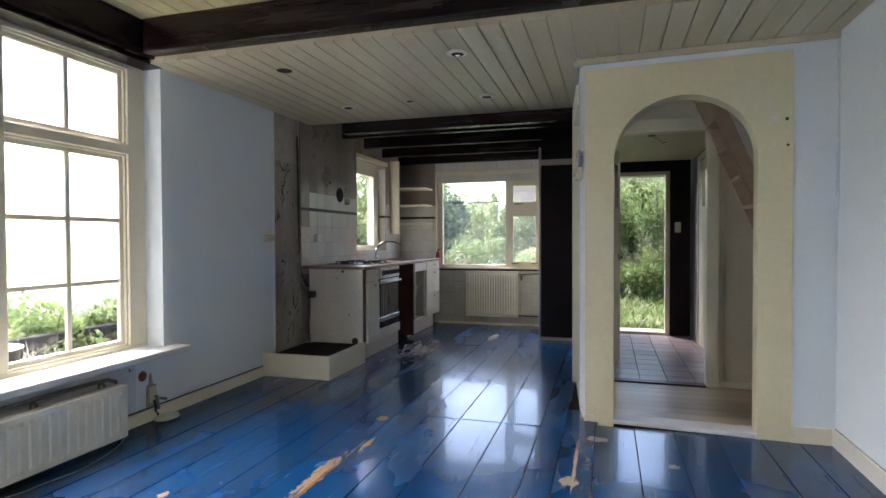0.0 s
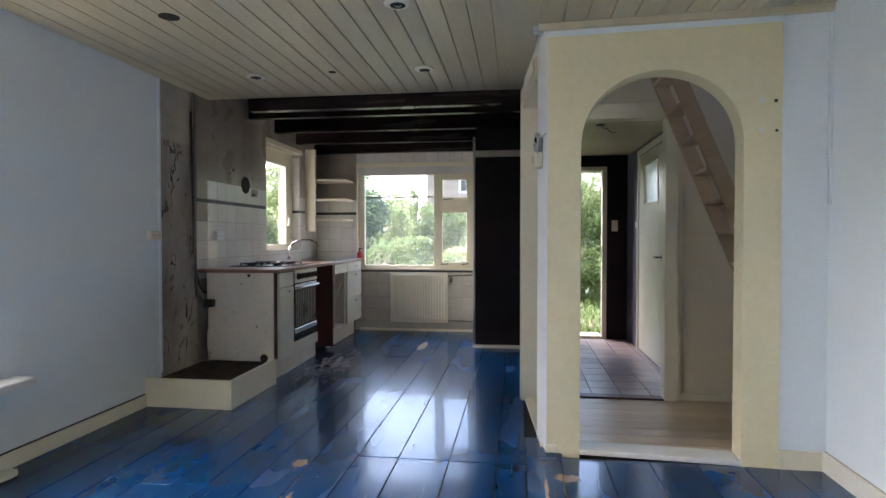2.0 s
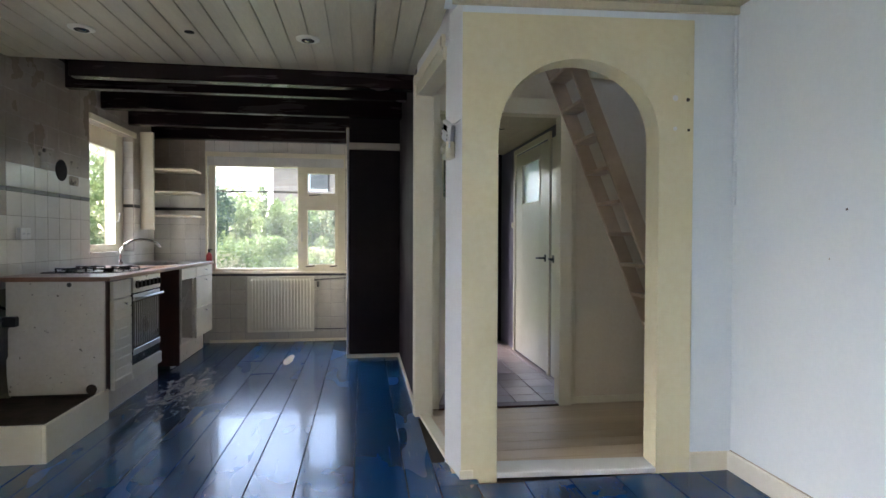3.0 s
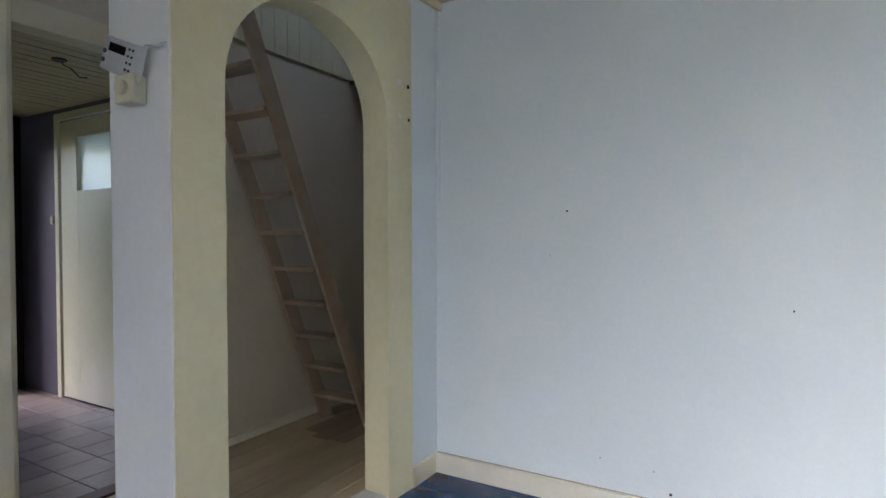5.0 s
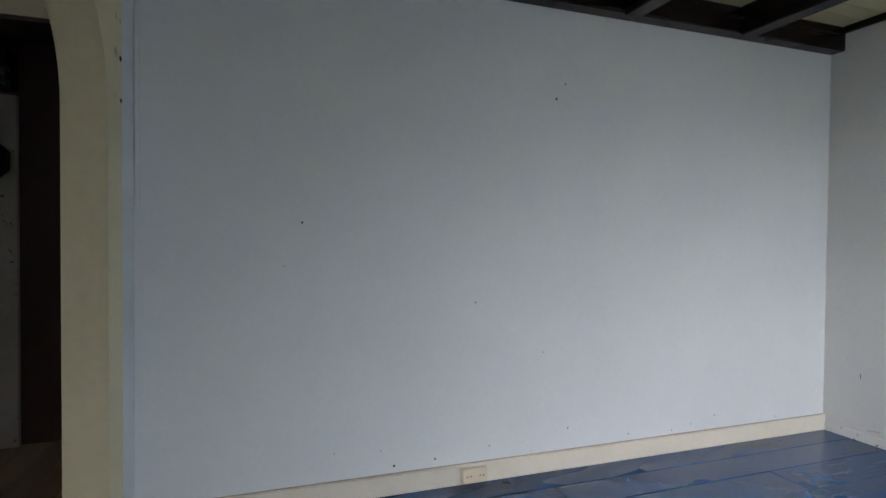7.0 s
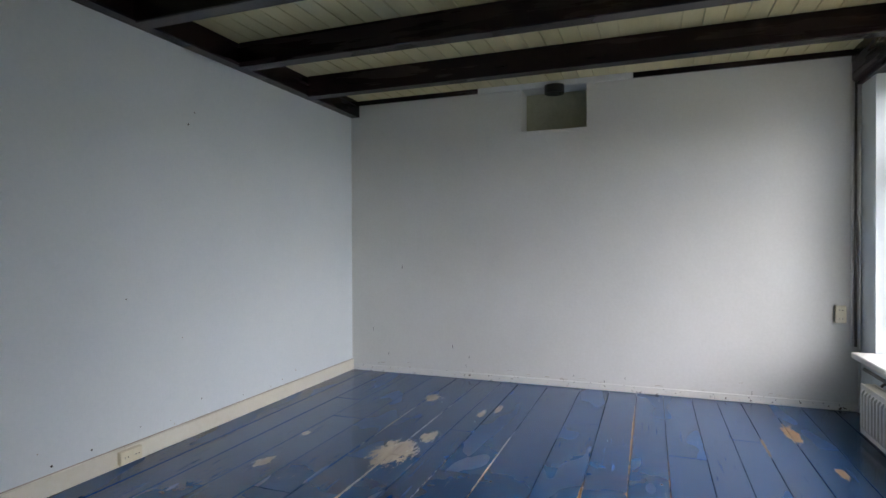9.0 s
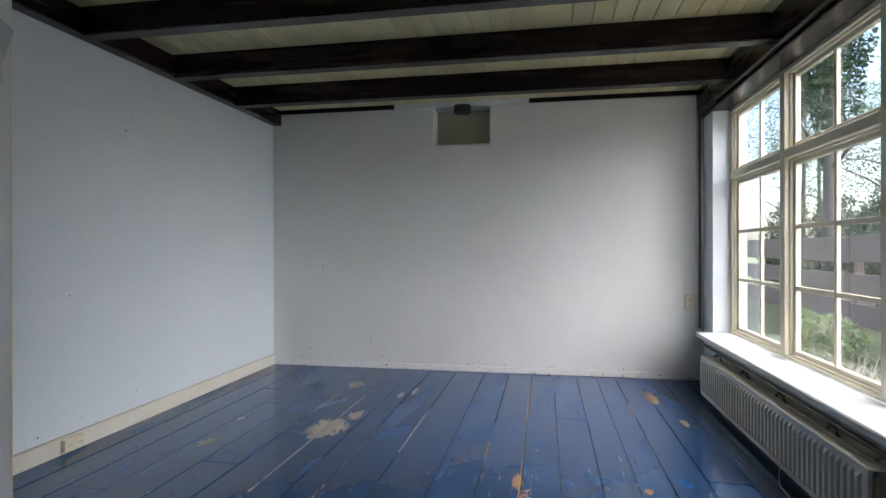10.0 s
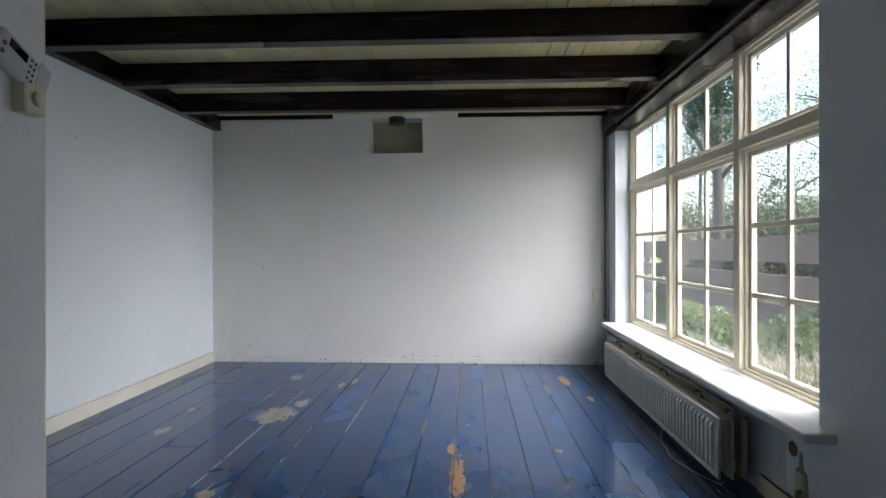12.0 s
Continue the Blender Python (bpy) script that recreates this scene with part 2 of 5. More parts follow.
GROUT = surface("grey_grout", (0.36, 0.33, 0.28), (0.24, 0.22, 0.19), 0.9, 6, 50, bumps=0.4)
BLUE = blue_floor()
GAPS = surface("dark_gap_dirt", (0.03, 0.025, 0.02), (0.05, 0.04, 0.03), 0.95, 5, 30)
PINE = surface("worn_pine_floor", (0.74, 0.60, 0.41), (0.62, 0.47, 0.30), 0.36, 3, 30, (0.14, 0.09, 0.05), (0.72, 0.80), 10, (0.15, 2, 1), 0.35, vary=0.22)
BROWNPINE = surface("red_brown_pine_floor", (0.52, 0.36, 0.23), (0.38, 0.245, 0.155), 0.42, 3, 30, (0.07, 0.04, 0.025), (0.66, 0.76), 10, (0.15, 2, 1), 0.35, vary=0.22)
# dark red-brown for the walls and boards under the stair
BROWNWALL = surface("dark_red_brown_gloss", (0.075, 0.042, 0.032), (0.11, 0.066, 0.052), 0.42, 1.4, 30, (0.04, 0.025, 0.02), (0.70, 0.78), 8, bumps=0.3)
VESTWALL = surface("black_violet_gloss_paint", (0.095, 0.082, 0.125), (0.13, 0.115, 0.165), 0.4, 2, 40, (0.30, 0.28, 0.30), (0.79, 0.83), 14, bumps=0.35)
# olive tone of the niche back, darkened to carry the shade of the recess
NICHE_SHADE = surface("shaded_green_grey_paint", (0.46, 0.46, 0.33), (0.38, 0.38, 0.27), 0.8, 3, 40, bumps=0.2)
STAINED = surface("stained_flaking_plaster", (0.72, 0.77, 0.79), (0.58, 0.61, 0.61), 0.85, 3.5, 30, (0.16, 0.10, 0.07), (0.645, 0.70), 9, (1, 1, 0.6), 0.5, bump_dist=0.004)
DRY = leaf_mat("dry_stalks", (0.42, 0.36, 0.24), (0.62, 0.55, 0.42))
LADDERWOOD = surface("brown_ladder_wood", (0.56, 0.42, 0.29), (0.44, 0.32, 0.21), 0.45, 4, 30, stretch=(0.5, 2, 0.5), bumps=0.3)
BROWNTILE = surface("brown_floor_tile", (0.42, 0.33, 0.31), (0.32, 0.24, 0.22), 0.32, 3, 40, (0.4, 0.33, 0.27), (0.70, 0.80), 9, bumps=0.15, vary=0.35)
UNIT = surface("chipped_white_unit", (0.64, 0.60, 0.53), (0.54, 0.50, 0.43), 0.45, 3, 40, (0.09, 0.07, 0.05), (0.655, 0.67), 26, bumps=0.15)
UNITCREAM = surface("cream_unit_front", (0.68, 0.65, 0.55), (0.6, 0.57, 0.47), 0.35, 3, 40, (0.2, 0.15, 0.1), (0.76, 0.8), 15, bumps=0.1)
TOPWOOD = surface("brown_worktop", (0.30, 0.15, 0.09), (0.20, 0.09, 0.06), 0.3, 4, 40, stretch=(2, 0.3, 1), bumps=0.2)
REDBROWN = surface("red_brown_laminate", (0.085, 0.022, 0.014), (0.05, 0.015, 0.012), 0.4, 4, 40, bumps=0.1)
STEEL = surface("brushed_steel", (0.55, 0.55, 0.54), (0.45, 0.45, 0.44), 0.3, 6, 90, metal=1.0, bumps=0.1)
CHROME = surface("chrome", (0.75, 0.75, 0.75), (0.7, 0.7, 0.7), 0.08, 6, 90, metal=1.0, bumps=0.0, rough_var=0.03)
DARKMETAL = surface("black_enamel", (0.015, 0.015, 0.016), (0.03, 0.03, 0.03), 0.25, 6, 60, bumps=0.1)
HOLE = surface("matte_black_hole", (0.006, 0.006, 0.006), (0.01, 0.01, 0.01), 0.95, 6, 60, bumps=0.1)
OVENGLASS = surface("dark_oven_glass", (0.012, 0.012, 0.014), (0.02, 0.02, 0.02), 0.06, 6, 60, bumps=0.0, rough_var=0.02)
RADMAT = surface("off_white_radiator_enamel", (0.80, 0.77, 0.66), (0.74, 0.71, 0.60), 0.35, 4, 40, (0.4, 0.33, 0.24), (0.76, 0.82), 14, bumps=0.1)
PIPEMAT = surface("grey_steel_pipe", (0.20, 0.19, 0.18), (0.12, 0.11, 0.10), 0.45, 8, 60, metal=0.6)
PLASTIC = surface("yellowed_plastic", (0.66, 0.62, 0.46), (0.60, 0.56, 0.42), 0.4, 8, 60, bumps=0.05)
GREYPLASTIC = surface("grey_white_plastic", (0.52, 0.54, 0.56), (0.46, 0.48, 0.5), 0.4, 8, 60, bumps=0.05)
BLACKPLASTIC = surface("black_plastic", (0.012, 0.012, 0.012), (0.02, 0.02, 0.02), 0.4, 8, 60, bumps=0.05)
REDMAT = surface("red_bottle_paint", (0.45, 0.02, 0.025), (0.35, 0.015, 0.02), 0.3, 8, 60, bumps=0.05)
RUST = surface("rust_brown_stain", (0.20, 0.07, 0.04), (0.12, 0.05, 0.03), 0.8, 20, 60, bumps=0.3)
DIRT = surface("brown_dirt", (0.07, 0.045, 0.03), (0.03, 0.02, 0.015), 0.9, 8, 40, bumps=0.6, bump_dist=0.01)
FENCE = surface("weathered_fence_board", (0.23, 0.145, 0.11), (0.15, 0.095, 0.07), 0.8, 3, 30, stretch=(1, 0.25, 4), bumps=0.6, bump_dist=0.006, vary=0.25)
BARK = surface("bark", (0.16, 0.14, 0.11), (0.08, 0.065, 0.05), 0.9, 6, 25, stretch=(1, 1, 0.3), bumps=0.8, bump_dist=0.02)
SOIL = surface("rough_grass_ground", (0.10, 0.13, 0.035), (0.07, 0.075, 0.03), 0.9, 1.5, 20, bumps=0.8, bump_dist=0.03)
FIELD = surface("pasture", (0.16, 0.22, 0.06), (0.20, 0.25, 0.08), 0.9, 0.05, 1.0, bumps=0.2)
WATER = surface("still_water", (0.03, 0.04, 0.035), (0.03, 0.035, 0.03), 0.03, 0.3, 3, bumps=0.03, rough_var=0.01)
BRICK = surface("brown_red_brick", (0.31, 0.235, 0.19), (0.24, 0.18, 0.15), 0.85, 2, 20, bumps=0.4, vary=0.3)
GLASS = glass_mat("clear_glass")
OBSCURE = glass_mat("ribbed_glass", 0.25)
DUSTY = glass_mat("dusty_glass")
dt = DUSTY.node_tree
film = dt.nodes.new("ShaderNodeBsdfTranslucent")
film.inputs["Color"].default_value = (0.8, 0.8, 0.78, 1)
dm = dt.nodes.new("ShaderNodeMixShader")
dust = ramp(dt, noise_tex(dt, position(dt), 5, 6, 0.7), 0.3, 0.75, (0.008, 0.008, 0.008), (0.035, 0.035, 0.035))
dt.links.new(dust, dm.inputs[0])
dt.links.new(dt.nodes["Principled BSDF"].outputs[0], dm.inputs[1])
dt.links.new(film.outputs[0], dm.inputs[2])
dt.links.new(dm.outputs[0], dt.nodes["Material Output"].inputs[0])
LEAF = leaf_mat("green_leaves", (0.08, 0.125, 0.04), (0.24, 0.30, 0.12))
LEAFLIGHT = leaf_mat("light_green_leaves", (0.14, 0.21, 0.06), (0.31, 0.38, 0.15), (0.45, 0.42, 0.26))
LEAFDARK = leaf_mat("dark_conifer_leaves", (0.03, 0.06, 0.03), (0.07, 0.12, 0.06))
LEAFGREY = leaf_mat("grey_green_leaves", (0.07, 0.10, 0.05), (0.18, 0.22, 0.12), (0.24, 0.21, 0.13))
DARKTIMBER = surface("dark_rotting_timber", (0.012, 0.011, 0.012), (0.03, 0.027, 0.025), 0.9, 5, 30, stretch=(3, 0.4, 3), bumps=0.6)
GRASS = leaf_mat("long_grass", (0.06, 0.11, 0.02), (0.19, 0.24, 0.07), (0.34, 0.30, 0.18))


# ---- building helpers ----
def cuboid(bm, x0, x1, y0, y1, z0, z1):
    vs = [bm.verts.new((x, y, z)) for x in (x0, x1) for y in (y0, y1) for z in (z0, z1)]
    for f in ((0, 1, 3, 2), (4, 6, 7, 5), (0, 4, 5, 1), (2, 3, 7, 6), (0, 2, 6, 4), (1, 5, 7, 3)):
        bm.faces.new([vs[i] for i in f])
    return vs


def tube(bm, pts, r, sides=10, close=True):
    """A round tube along the points."""
    rings = []
    pts = [Vector(p) for p in pts]
    for i, p in enumerate(pts):
        d = (pts[min(i + 1, len(pts) - 1)] - pts[max(i - 1, 0)]).normalized()
        u = d.cross(Vector((0, 0, 1)) if abs(d.z) < 0.9 else Vector((1, 0, 0))).normalized()
        v = d.cross(u)
        rr = r[i] if isinstance(r, (list, tuple)) else r
        rings.append([bm.verts.new(p + u * rr * math.cos(a) + v * rr * math.sin(a)) for a in (2 * math.pi * k / sides for k in range(sides))])
    for a, b in zip(rings, rings[1:]):
        for k in range(sides):
            bm.faces.new((a[k], a[(k + 1) % sides], b[(k + 1) % sides], b[k]))
    if close:
        bm.faces.new(rings[0][::-1])
        bm.faces.new(rings[-1])


def disc(bm, c, axis, r, h, sides=24):
    c, a = Vector(c), Vector(axis).normalized()
    tube(bm, [c, c + a * h], r, sides)


def part(name, bm, material, parent=None, label="", bevel=0.0, smooth=False):
    if bevel:
        bmesh.ops.bevel(bm, geom=bm.edges[:], offset=bevel, segments=1, affect="EDGES", clamp_overlap=True)
    bmesh.ops.recalc_face_normals(bm, faces=bm.faces[:])
    me = bpy.data.meshes.new(name)
    bm.to_mesh(me)
    bm.free()
    me.materials.append(material)
    if smooth:
        for f in me.polygons:
            f.use_smooth = len(f.vertices) == 4
    ob = new(name, me)
    ob.parent = parent
    return tagged(ob, label=label)


def box(name, x0, x1, y0, y1, z0, z1, material, parent=None, label="", bevel=0.002):
    bm = bmesh.new()
    cuboid(bm, x0, x1, y0, y1, z0, z1)
    return part(name, bm, material, parent, label, bevel)


def thing(name, label, category, group="", kind="", at=(0, 0, 0)):
    e = new(name)
    e.location = at
    e.empty_display_size = 0.1
    return tagged(e, label, category, group, kind)


def structure(ob, label="", category=""):
    return tagged(ob, label, category, kind="structure")


def wall(name, boxes, material, label):
    bm = bmesh.new()
    for b in boxes:
        cuboid(bm, *b)
    return structure(part(name, bm, material), label, "wall")


def holed(a0, a1, z0, z1, holes):
    """Rectangles (a0, a1, z0, z1) that leave out the holes, which don't overlap along the wall."""
    out, at = [], a0
    for h0, h1, k0, k1 in sorted(holes):
        if h0 > at:
            out.append((at, h0, z0, z1))
        if k0 > z0:
            out.append((h0, h1, z0, k0))
        if k1 < z1:
            out.append((h0, h1, k1, z1))
        at = h1
    if at < a1:
        out.append((at, a1, z0, z1))
    return out


def frame_cells(a0, a1, z0, z1, holes):
    """Rectangles that fill a0..a1, z0..z1 but for the holes (any layout)."""
    xs = sorted({a0, a1} | {v for h in holes for v in h[:2]})
    zs = sorted({z0, z1} | {v for h in holes for v in h[2:4]})
    out = []
    for x, x2 in zip(xs, xs[1:]):
        run = None
        for z, z2 in zip(zs, zs[1:]):
            inside = any(h[0] <= (x + x2) / 2 <= h[1] and h[2] <= (z + z2) / 2 <= h[3] for h in holes)
            if not inside:
                run = (run[0], z2) if run else (z, z2)
            if inside or z2 == zs[-1]:
                if run:
                    out.append((x, x2, *run))
                run = None
    return out


# ---- shell: x to the east, y to the north ----
RX, BY, FY = 3.975, -3.865, 3.75        # east wall, south wall, north wall
CEIL_S, CEIL_M, TOP = 2.49, 2.25, 2.95
T = 0.26
WW = (-3.60, -0.57, 0.41, 2.282)        # large west window
SW = (2.35, 3.22, 1.00, 2.09)           # small west window
NW = (0.54, 1.973, 0.763, 2.0)         # north window
ED = (2.70, 3.475, 0.0, 1.93)           # outside door

wall("wall_west", [(-T, 0, *r) for r in holed(BY - T, 0.69, -0.3, TOP, [WW])], WALL, "white painted plaster wall with a large window")
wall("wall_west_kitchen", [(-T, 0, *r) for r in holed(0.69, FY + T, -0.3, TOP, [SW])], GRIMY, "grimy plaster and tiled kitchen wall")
wall("wall_south", [(0, 2.362 - 0.53, BY - T, BY, -0.3, TOP), (2.362, RX + 1.6, BY - T, BY, -0.3, TOP), (1.832, 2.362, BY - T, BY, -0.3, 2.10),
                    (1.832, 2.362, BY - T, BY, 2.45, TOP), (1.832, 2.362, BY - T, BY - 0.21, 2.10, 2.45)], BACKWALL, "off-white painted end wall with a small niche")
wall("wall_east", [(RX, RX + 0.12, BY, 0.13, -0.3, TOP)], WALL, "plain blue-white painted wall")
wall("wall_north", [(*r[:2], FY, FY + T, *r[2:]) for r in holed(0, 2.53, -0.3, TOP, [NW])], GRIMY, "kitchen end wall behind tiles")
wall("wall_north_vestibule", [(*r[:2], 3.5, 3.5 + T, *r[2:]) for r in holed(2.53 + 0.08, 3.7, -0.3, TOP, [ED])], BLACK, "black-brown painted wall with the outside door")
wall("wall_hall_west", [(2.53, 2.61, 1.10, FY + T, -0.3, TOP)], BLACK, "black-brown painted partition")
wall("wall_jamb_side", [(2.53, 2.61, 1.035, 1.10, -0.3, TOP)], STRIP, "white strip beside the opening")
bm = bmesh.new()
ring = ((2.605, 0.24), (2.531, 1.035), (2.61, 1.035), (2.68, 0.24))
for z in (2.10, TOP):
    bm.faces.new([bm.verts.new((x, y, z)) for x, y in ring])
bm.verts.ensure_lookup_table()
for i in range(4):
    j = (i + 1) % 4
    bm.faces.new((bm.verts[i], bm.verts[j], bm.verts[4 + j], bm.verts[4 + i]))
structure(part("wall_over_opening", bm, STRIP), "white strip over the opening", "wall")
wall("wall_vestibule_east", [(3.72, 3.80, *r) for r in holed(1.19, 3.5 + T, -0.3, TOP, [(1.25, 1.88, 0, 1.97), (1.96, 2.96, 0, 1.97)])], VESTWALL, "black-brown painted wall with two cream doors")
wall("wall_hall_north", [(2.61, 3.50, 1.15, 1.19, 2.07, TOP), (3.585, 5.3, 1.15, 1.19, -0.3, TOP), (3.50, 3.585, 1.15, 1.19, 2.07, TOP)], GREYWALL, "dull grey-white panelled hall wall")
wall("wall_understair_east", [(5.22, 5.34, 0.13, 1.15, -0.3, TOP)], BROWNWALL, "dark red-brown wall under the stair")
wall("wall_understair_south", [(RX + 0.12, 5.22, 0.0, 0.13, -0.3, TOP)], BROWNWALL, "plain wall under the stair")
wall("wall_closet_back", [(4.9, 5.0, *r) for r in holed(1.19, 3.76, -0.3, TOP, [(2.1, 3.2, 1.1, 2.1)])] + [(3.80, 4.9, 3.5, 3.76, -0.3, TOP), (3.80, 4.9, 1.90, 1.93, -0.3, TOP)], WALL, "plain walls behind the small rooms")


def arch_wall():
    """Partition with an arched opening; cream board face, white border."""
    cx, hw, z0, z1 = 3.20, 0.39, 1.60, 1.985
    n = 28
    arc = [(cx - hw * math.cos(math.pi * k / n), z0 + (z1 - z0) * math.sin(math.pi * k / n) ** 0.92) for k in range(n + 1)]

    def face_block(bm, xa, xb, top, y0, y1):
        prof = [(xa, -0.02), (cx - hw, -0.02)] + arc + [(cx + hw, -0.02), (xb, -0.02)]
        tops = [xa, cx - hw] + [a[0] for a in arc] + [cx + hw, xb]
        lo = [[bm.verts.new((p[0], y, p[1])) for p in prof] for y in (y0, y1)]
        hi = [[bm.verts.new((x, y, top)) for x in tops] for y in (y0, y1)]
        m = len(prof)
        for i in range(m - 1):
            if i not in (1, m - 3):
                bm.faces.new((lo[0][i], lo[0][i + 1], hi[0][i + 1], hi[0][i]))
                bm.faces.new((lo[1][i + 1], lo[1][i], hi[1][i], hi[1][i + 1]))
            if 0 < i < m - 2:
                bm.faces.new((lo[0][i + 1], lo[0][i], lo[1][i], lo[1][i + 1]))
        for i in (0, m - 1):
            bm.faces.new((lo[0][i], lo[1][i], hi[1][i], hi[0][i]) if i == 0 else (lo[0][i], hi[0][i], hi[1][i], lo[1][i]))
        bmesh.ops.remove_doubles(bm, verts=bm.verts[:], dist=0.0005)
    bm = bmesh.new()
    face_block(bm, 2.64, 3.76, 2.185, -0.006, 0.13)
    w = structure(part("wall_arch", bm, ARCHMAT), "cream board partition with a round-headed opening", "wall")
    box("border", 2.64, 3.76, -0.004, 0.13, 2.185, CEIL_M, WALL, w, "white strip above the board")
    box("side_strip", 3.76, RX, 0.004, 0.13, -0.02, CEIL_M, WALL, w, "blue-white painted wall strip")
    box("upper_fill", 2.56, RX - 0.01, 0.0, 0.13, CEIL_M, TOP, WALL, w)
    w.rotation_euler = (0, 0, radians(-3.4))
    w.location = Vector((3.76, 0, 0)) - Matrix.Rotation(radians(-3.4), 3, "Z") @ Vector((3.76, 0, 0))
    return w



arch_wall()
bm = bmesh.new()
ring = ((2.640, 0.062), (2.700, 0.062), (2.700, 0.30), (2.597, 0.30))
for f in ([bm.verts.new((x, y, -0.02)) for x, y in ring], [bm.verts.new((x, y, CEIL_M)) for x, y in ring]):
    bm.faces.new(f)
bm.verts.ensure_lookup_table()
for i in range(4):
    j = (i + 1) % 4
    bm.faces.new((bm.verts[i], bm.verts[j], bm.verts[4 + j], bm.verts[4 + i]))
structure(part("wall_pillar", bm, STRIP, bevel=0.008), "white plastered side of the pillar", "wall")
structure(box("pillar_foot", 2.634, 2.70, 0.054, 0.062, 0.0, 0.045, CREAM, bevel=0.006), "cream skirting around the pillar foot", "skirting")
th = structure(box("threshold", 2.81, 3.59, -0.010, 0.13, 0.0, 0.028, SILLMAT, bevel=0.004), "worn white painted wooden threshold", "threshold")
th.rotation_euler = (0, 0, radians(-3.4))
th.location = Vector((3.76, 0, 0)) - Matrix.Rotation(radians(-3.4), 3, "Z") @ Vector((3.76, 0, 0))
th = structure(box("threshold", 2.535, 2.60, 0.24, 1.03, 0.0, 0.02, CREAM, bevel=0.004), "worn cream painted wooden threshold", "threshold")
th.rotation_euler = (0, 0, radians(5.0))
th.location = Vector((2.53, 1.035, 0)) - Matrix.Rotation(radians(5.0), 3, "Z") @ Vector((2.53, 1.035, 0))
structure(box("threshold", 2.61, 3.50, 1.10, 1.19, 0.0, 0.016, REDBROWN, bevel=0.003), "dark brown threshold strip", "threshold")

# opening into the hall from the kitchen side
fr = structure(thing("door_frame", "cream painted door frame without a door", "door frame"))
box("jamb", 2.51, 2.625, 1.0, 1.035, 0.0, 2.10, CREAM, fr)
box("casing", 2.505, 2.53, 1.035, 1.10, 0.0, 2.17, CREAM, fr)
SKEW = Matrix.Translation((2.53, 1.035, 0)) @ Matrix.Rotation(radians(5.0), 4, "Z") @ Matrix.Translation((-2.53, -1.035, 0))
for o in (box("head", 2.515, 2.62, 0.28, 0.995, 2.03, 2.10, CREAM, fr), box("head_casing", 2.508, 2.528, 0.28, 1.03, 2.10, 2.16, CREAM, fr)):
    o.matrix_basis = SKEW
# opening from the hall to the vestibule
fr = structure(thing("door_frame", "cream painted frame between hall and vestibule", "door frame"))
box("post", 3.50, 3.585, 1.10, 1.20, 0.0, 2.07, CREAM, fr)
box("post", 2.612, 2.68, 1.10, 1.20, 0.0, 2.07, CREAM, fr)
box("lintel", 2.68, 3.50, 1.10, 1.20, 1.965, 2.07, CREAM, fr)
structure(box("trim", 3.585, 3.62, 1.125, 1.15, 0.0, 2.07, CREAM), "cream corner bead")
structure(box("baseboard", 3.62, 5.2, 1.132, 1.15, 0.0, 0.05, CREAM), "low cream skirting")

# ---- ceilings ----
def boarded(name, x0, x1, y0, y1, z, w, along, label, material=CEIL):
    bm = bmesh.new()
    rnd = random.Random(name)
    a0, a1 = (x0, x1) if along == "y" else (y0, y1)
    a = a0
    while a < a1 - 0.01:
        b = min(a + w, a1)
        dz = rnd.uniform(0, 0.0015)
        g = 0.0040
        if along == "y":
            v = cuboid(bm, a + g, b - g, y0, y1, z + dz, z + 0.02)
        else:
            v = cuboid(bm, x0, x1, a + g, b - g, z + dz, z + 0.02)
        a = b
    cuboid(bm, x0, x1, y0, y1, z + 0.0185, z + 0.05)
    return structure(part(name, bm, material), label, "ceiling")


boarded("ceiling_main", 0, RX, -0.675, 0.06, CEIL_M, 0.118, "y", "cream painted tongue and groove ceiling boards")
boarded("ceiling_main", 0, 2.59, 0.06, 1.29, CEIL_M, 0.118, "y", "cream painted tongue and groove ceiling boards")
boarded("ceiling_south", 0, RX, BY, -0.675, CEIL_S, 0.118, "y", "cream painted ceiling boards between dark beams", CEILSOUTH)
# near-black beam colour on these boards stands in for the shade above the beams
boarded("ceiling_kitchen", 0, 2.53, 1.29, FY, 2.42, 0.118, "y", "ceiling boards above dark beams, their dimness put into a near-black colour", BEAM)
boarded("ceiling_vestibule", 2.61, 3.72, 1.19, 3.5, 2.055, 0.09, "x", "cream grooved ceiling boards")
boarded("ceiling_understair", 4.72, 5.22, 0.13, 1.15, 2.25, 0.1, "y", "dark red-brown boards under the upper floor", BROWNWALL)
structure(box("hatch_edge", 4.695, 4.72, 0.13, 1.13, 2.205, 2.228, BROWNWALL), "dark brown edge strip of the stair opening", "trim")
structure(box("ceiling_edge", 0, 2.53, 1.29, 1.31, 2.25, 2.42, CEIL), "cream painted edge board", "ceiling")
bm = bmesh.new()
for r in frame_cells(-T, 5.34, BY - T, FY + T, [(3.3, 4.72, 0.13, 1.15)]):
    cuboid(bm, r[0], r[1], r[2], r[3], TOP, TOP + 0.1)
structure(part("roof", bm, GAPS), "closing roof slab", "roof")
wall("wall_upstairs", [(3.2, 3.3, 0.03, 1.25, TOP, 4.4), (3.3, 4.82, 1.15, 1.25, TOP, 4.4), (4.72, 4.82, 0.03, 1.15, TOP, 4.4),
                       (3.3, 4.72, 0.03, 0.13, TOP, 3.1), (3.3, 4.72, 0.03, 0.13, 4.1, 4.4), (3.3, 3.8, 0.03, 0.13, 3.1, 4.1), (4.5, 4.72, 0.03, 0.13, 3.1, 4.1)], ARCHMAT, "cream upstairs walls with a window opening")
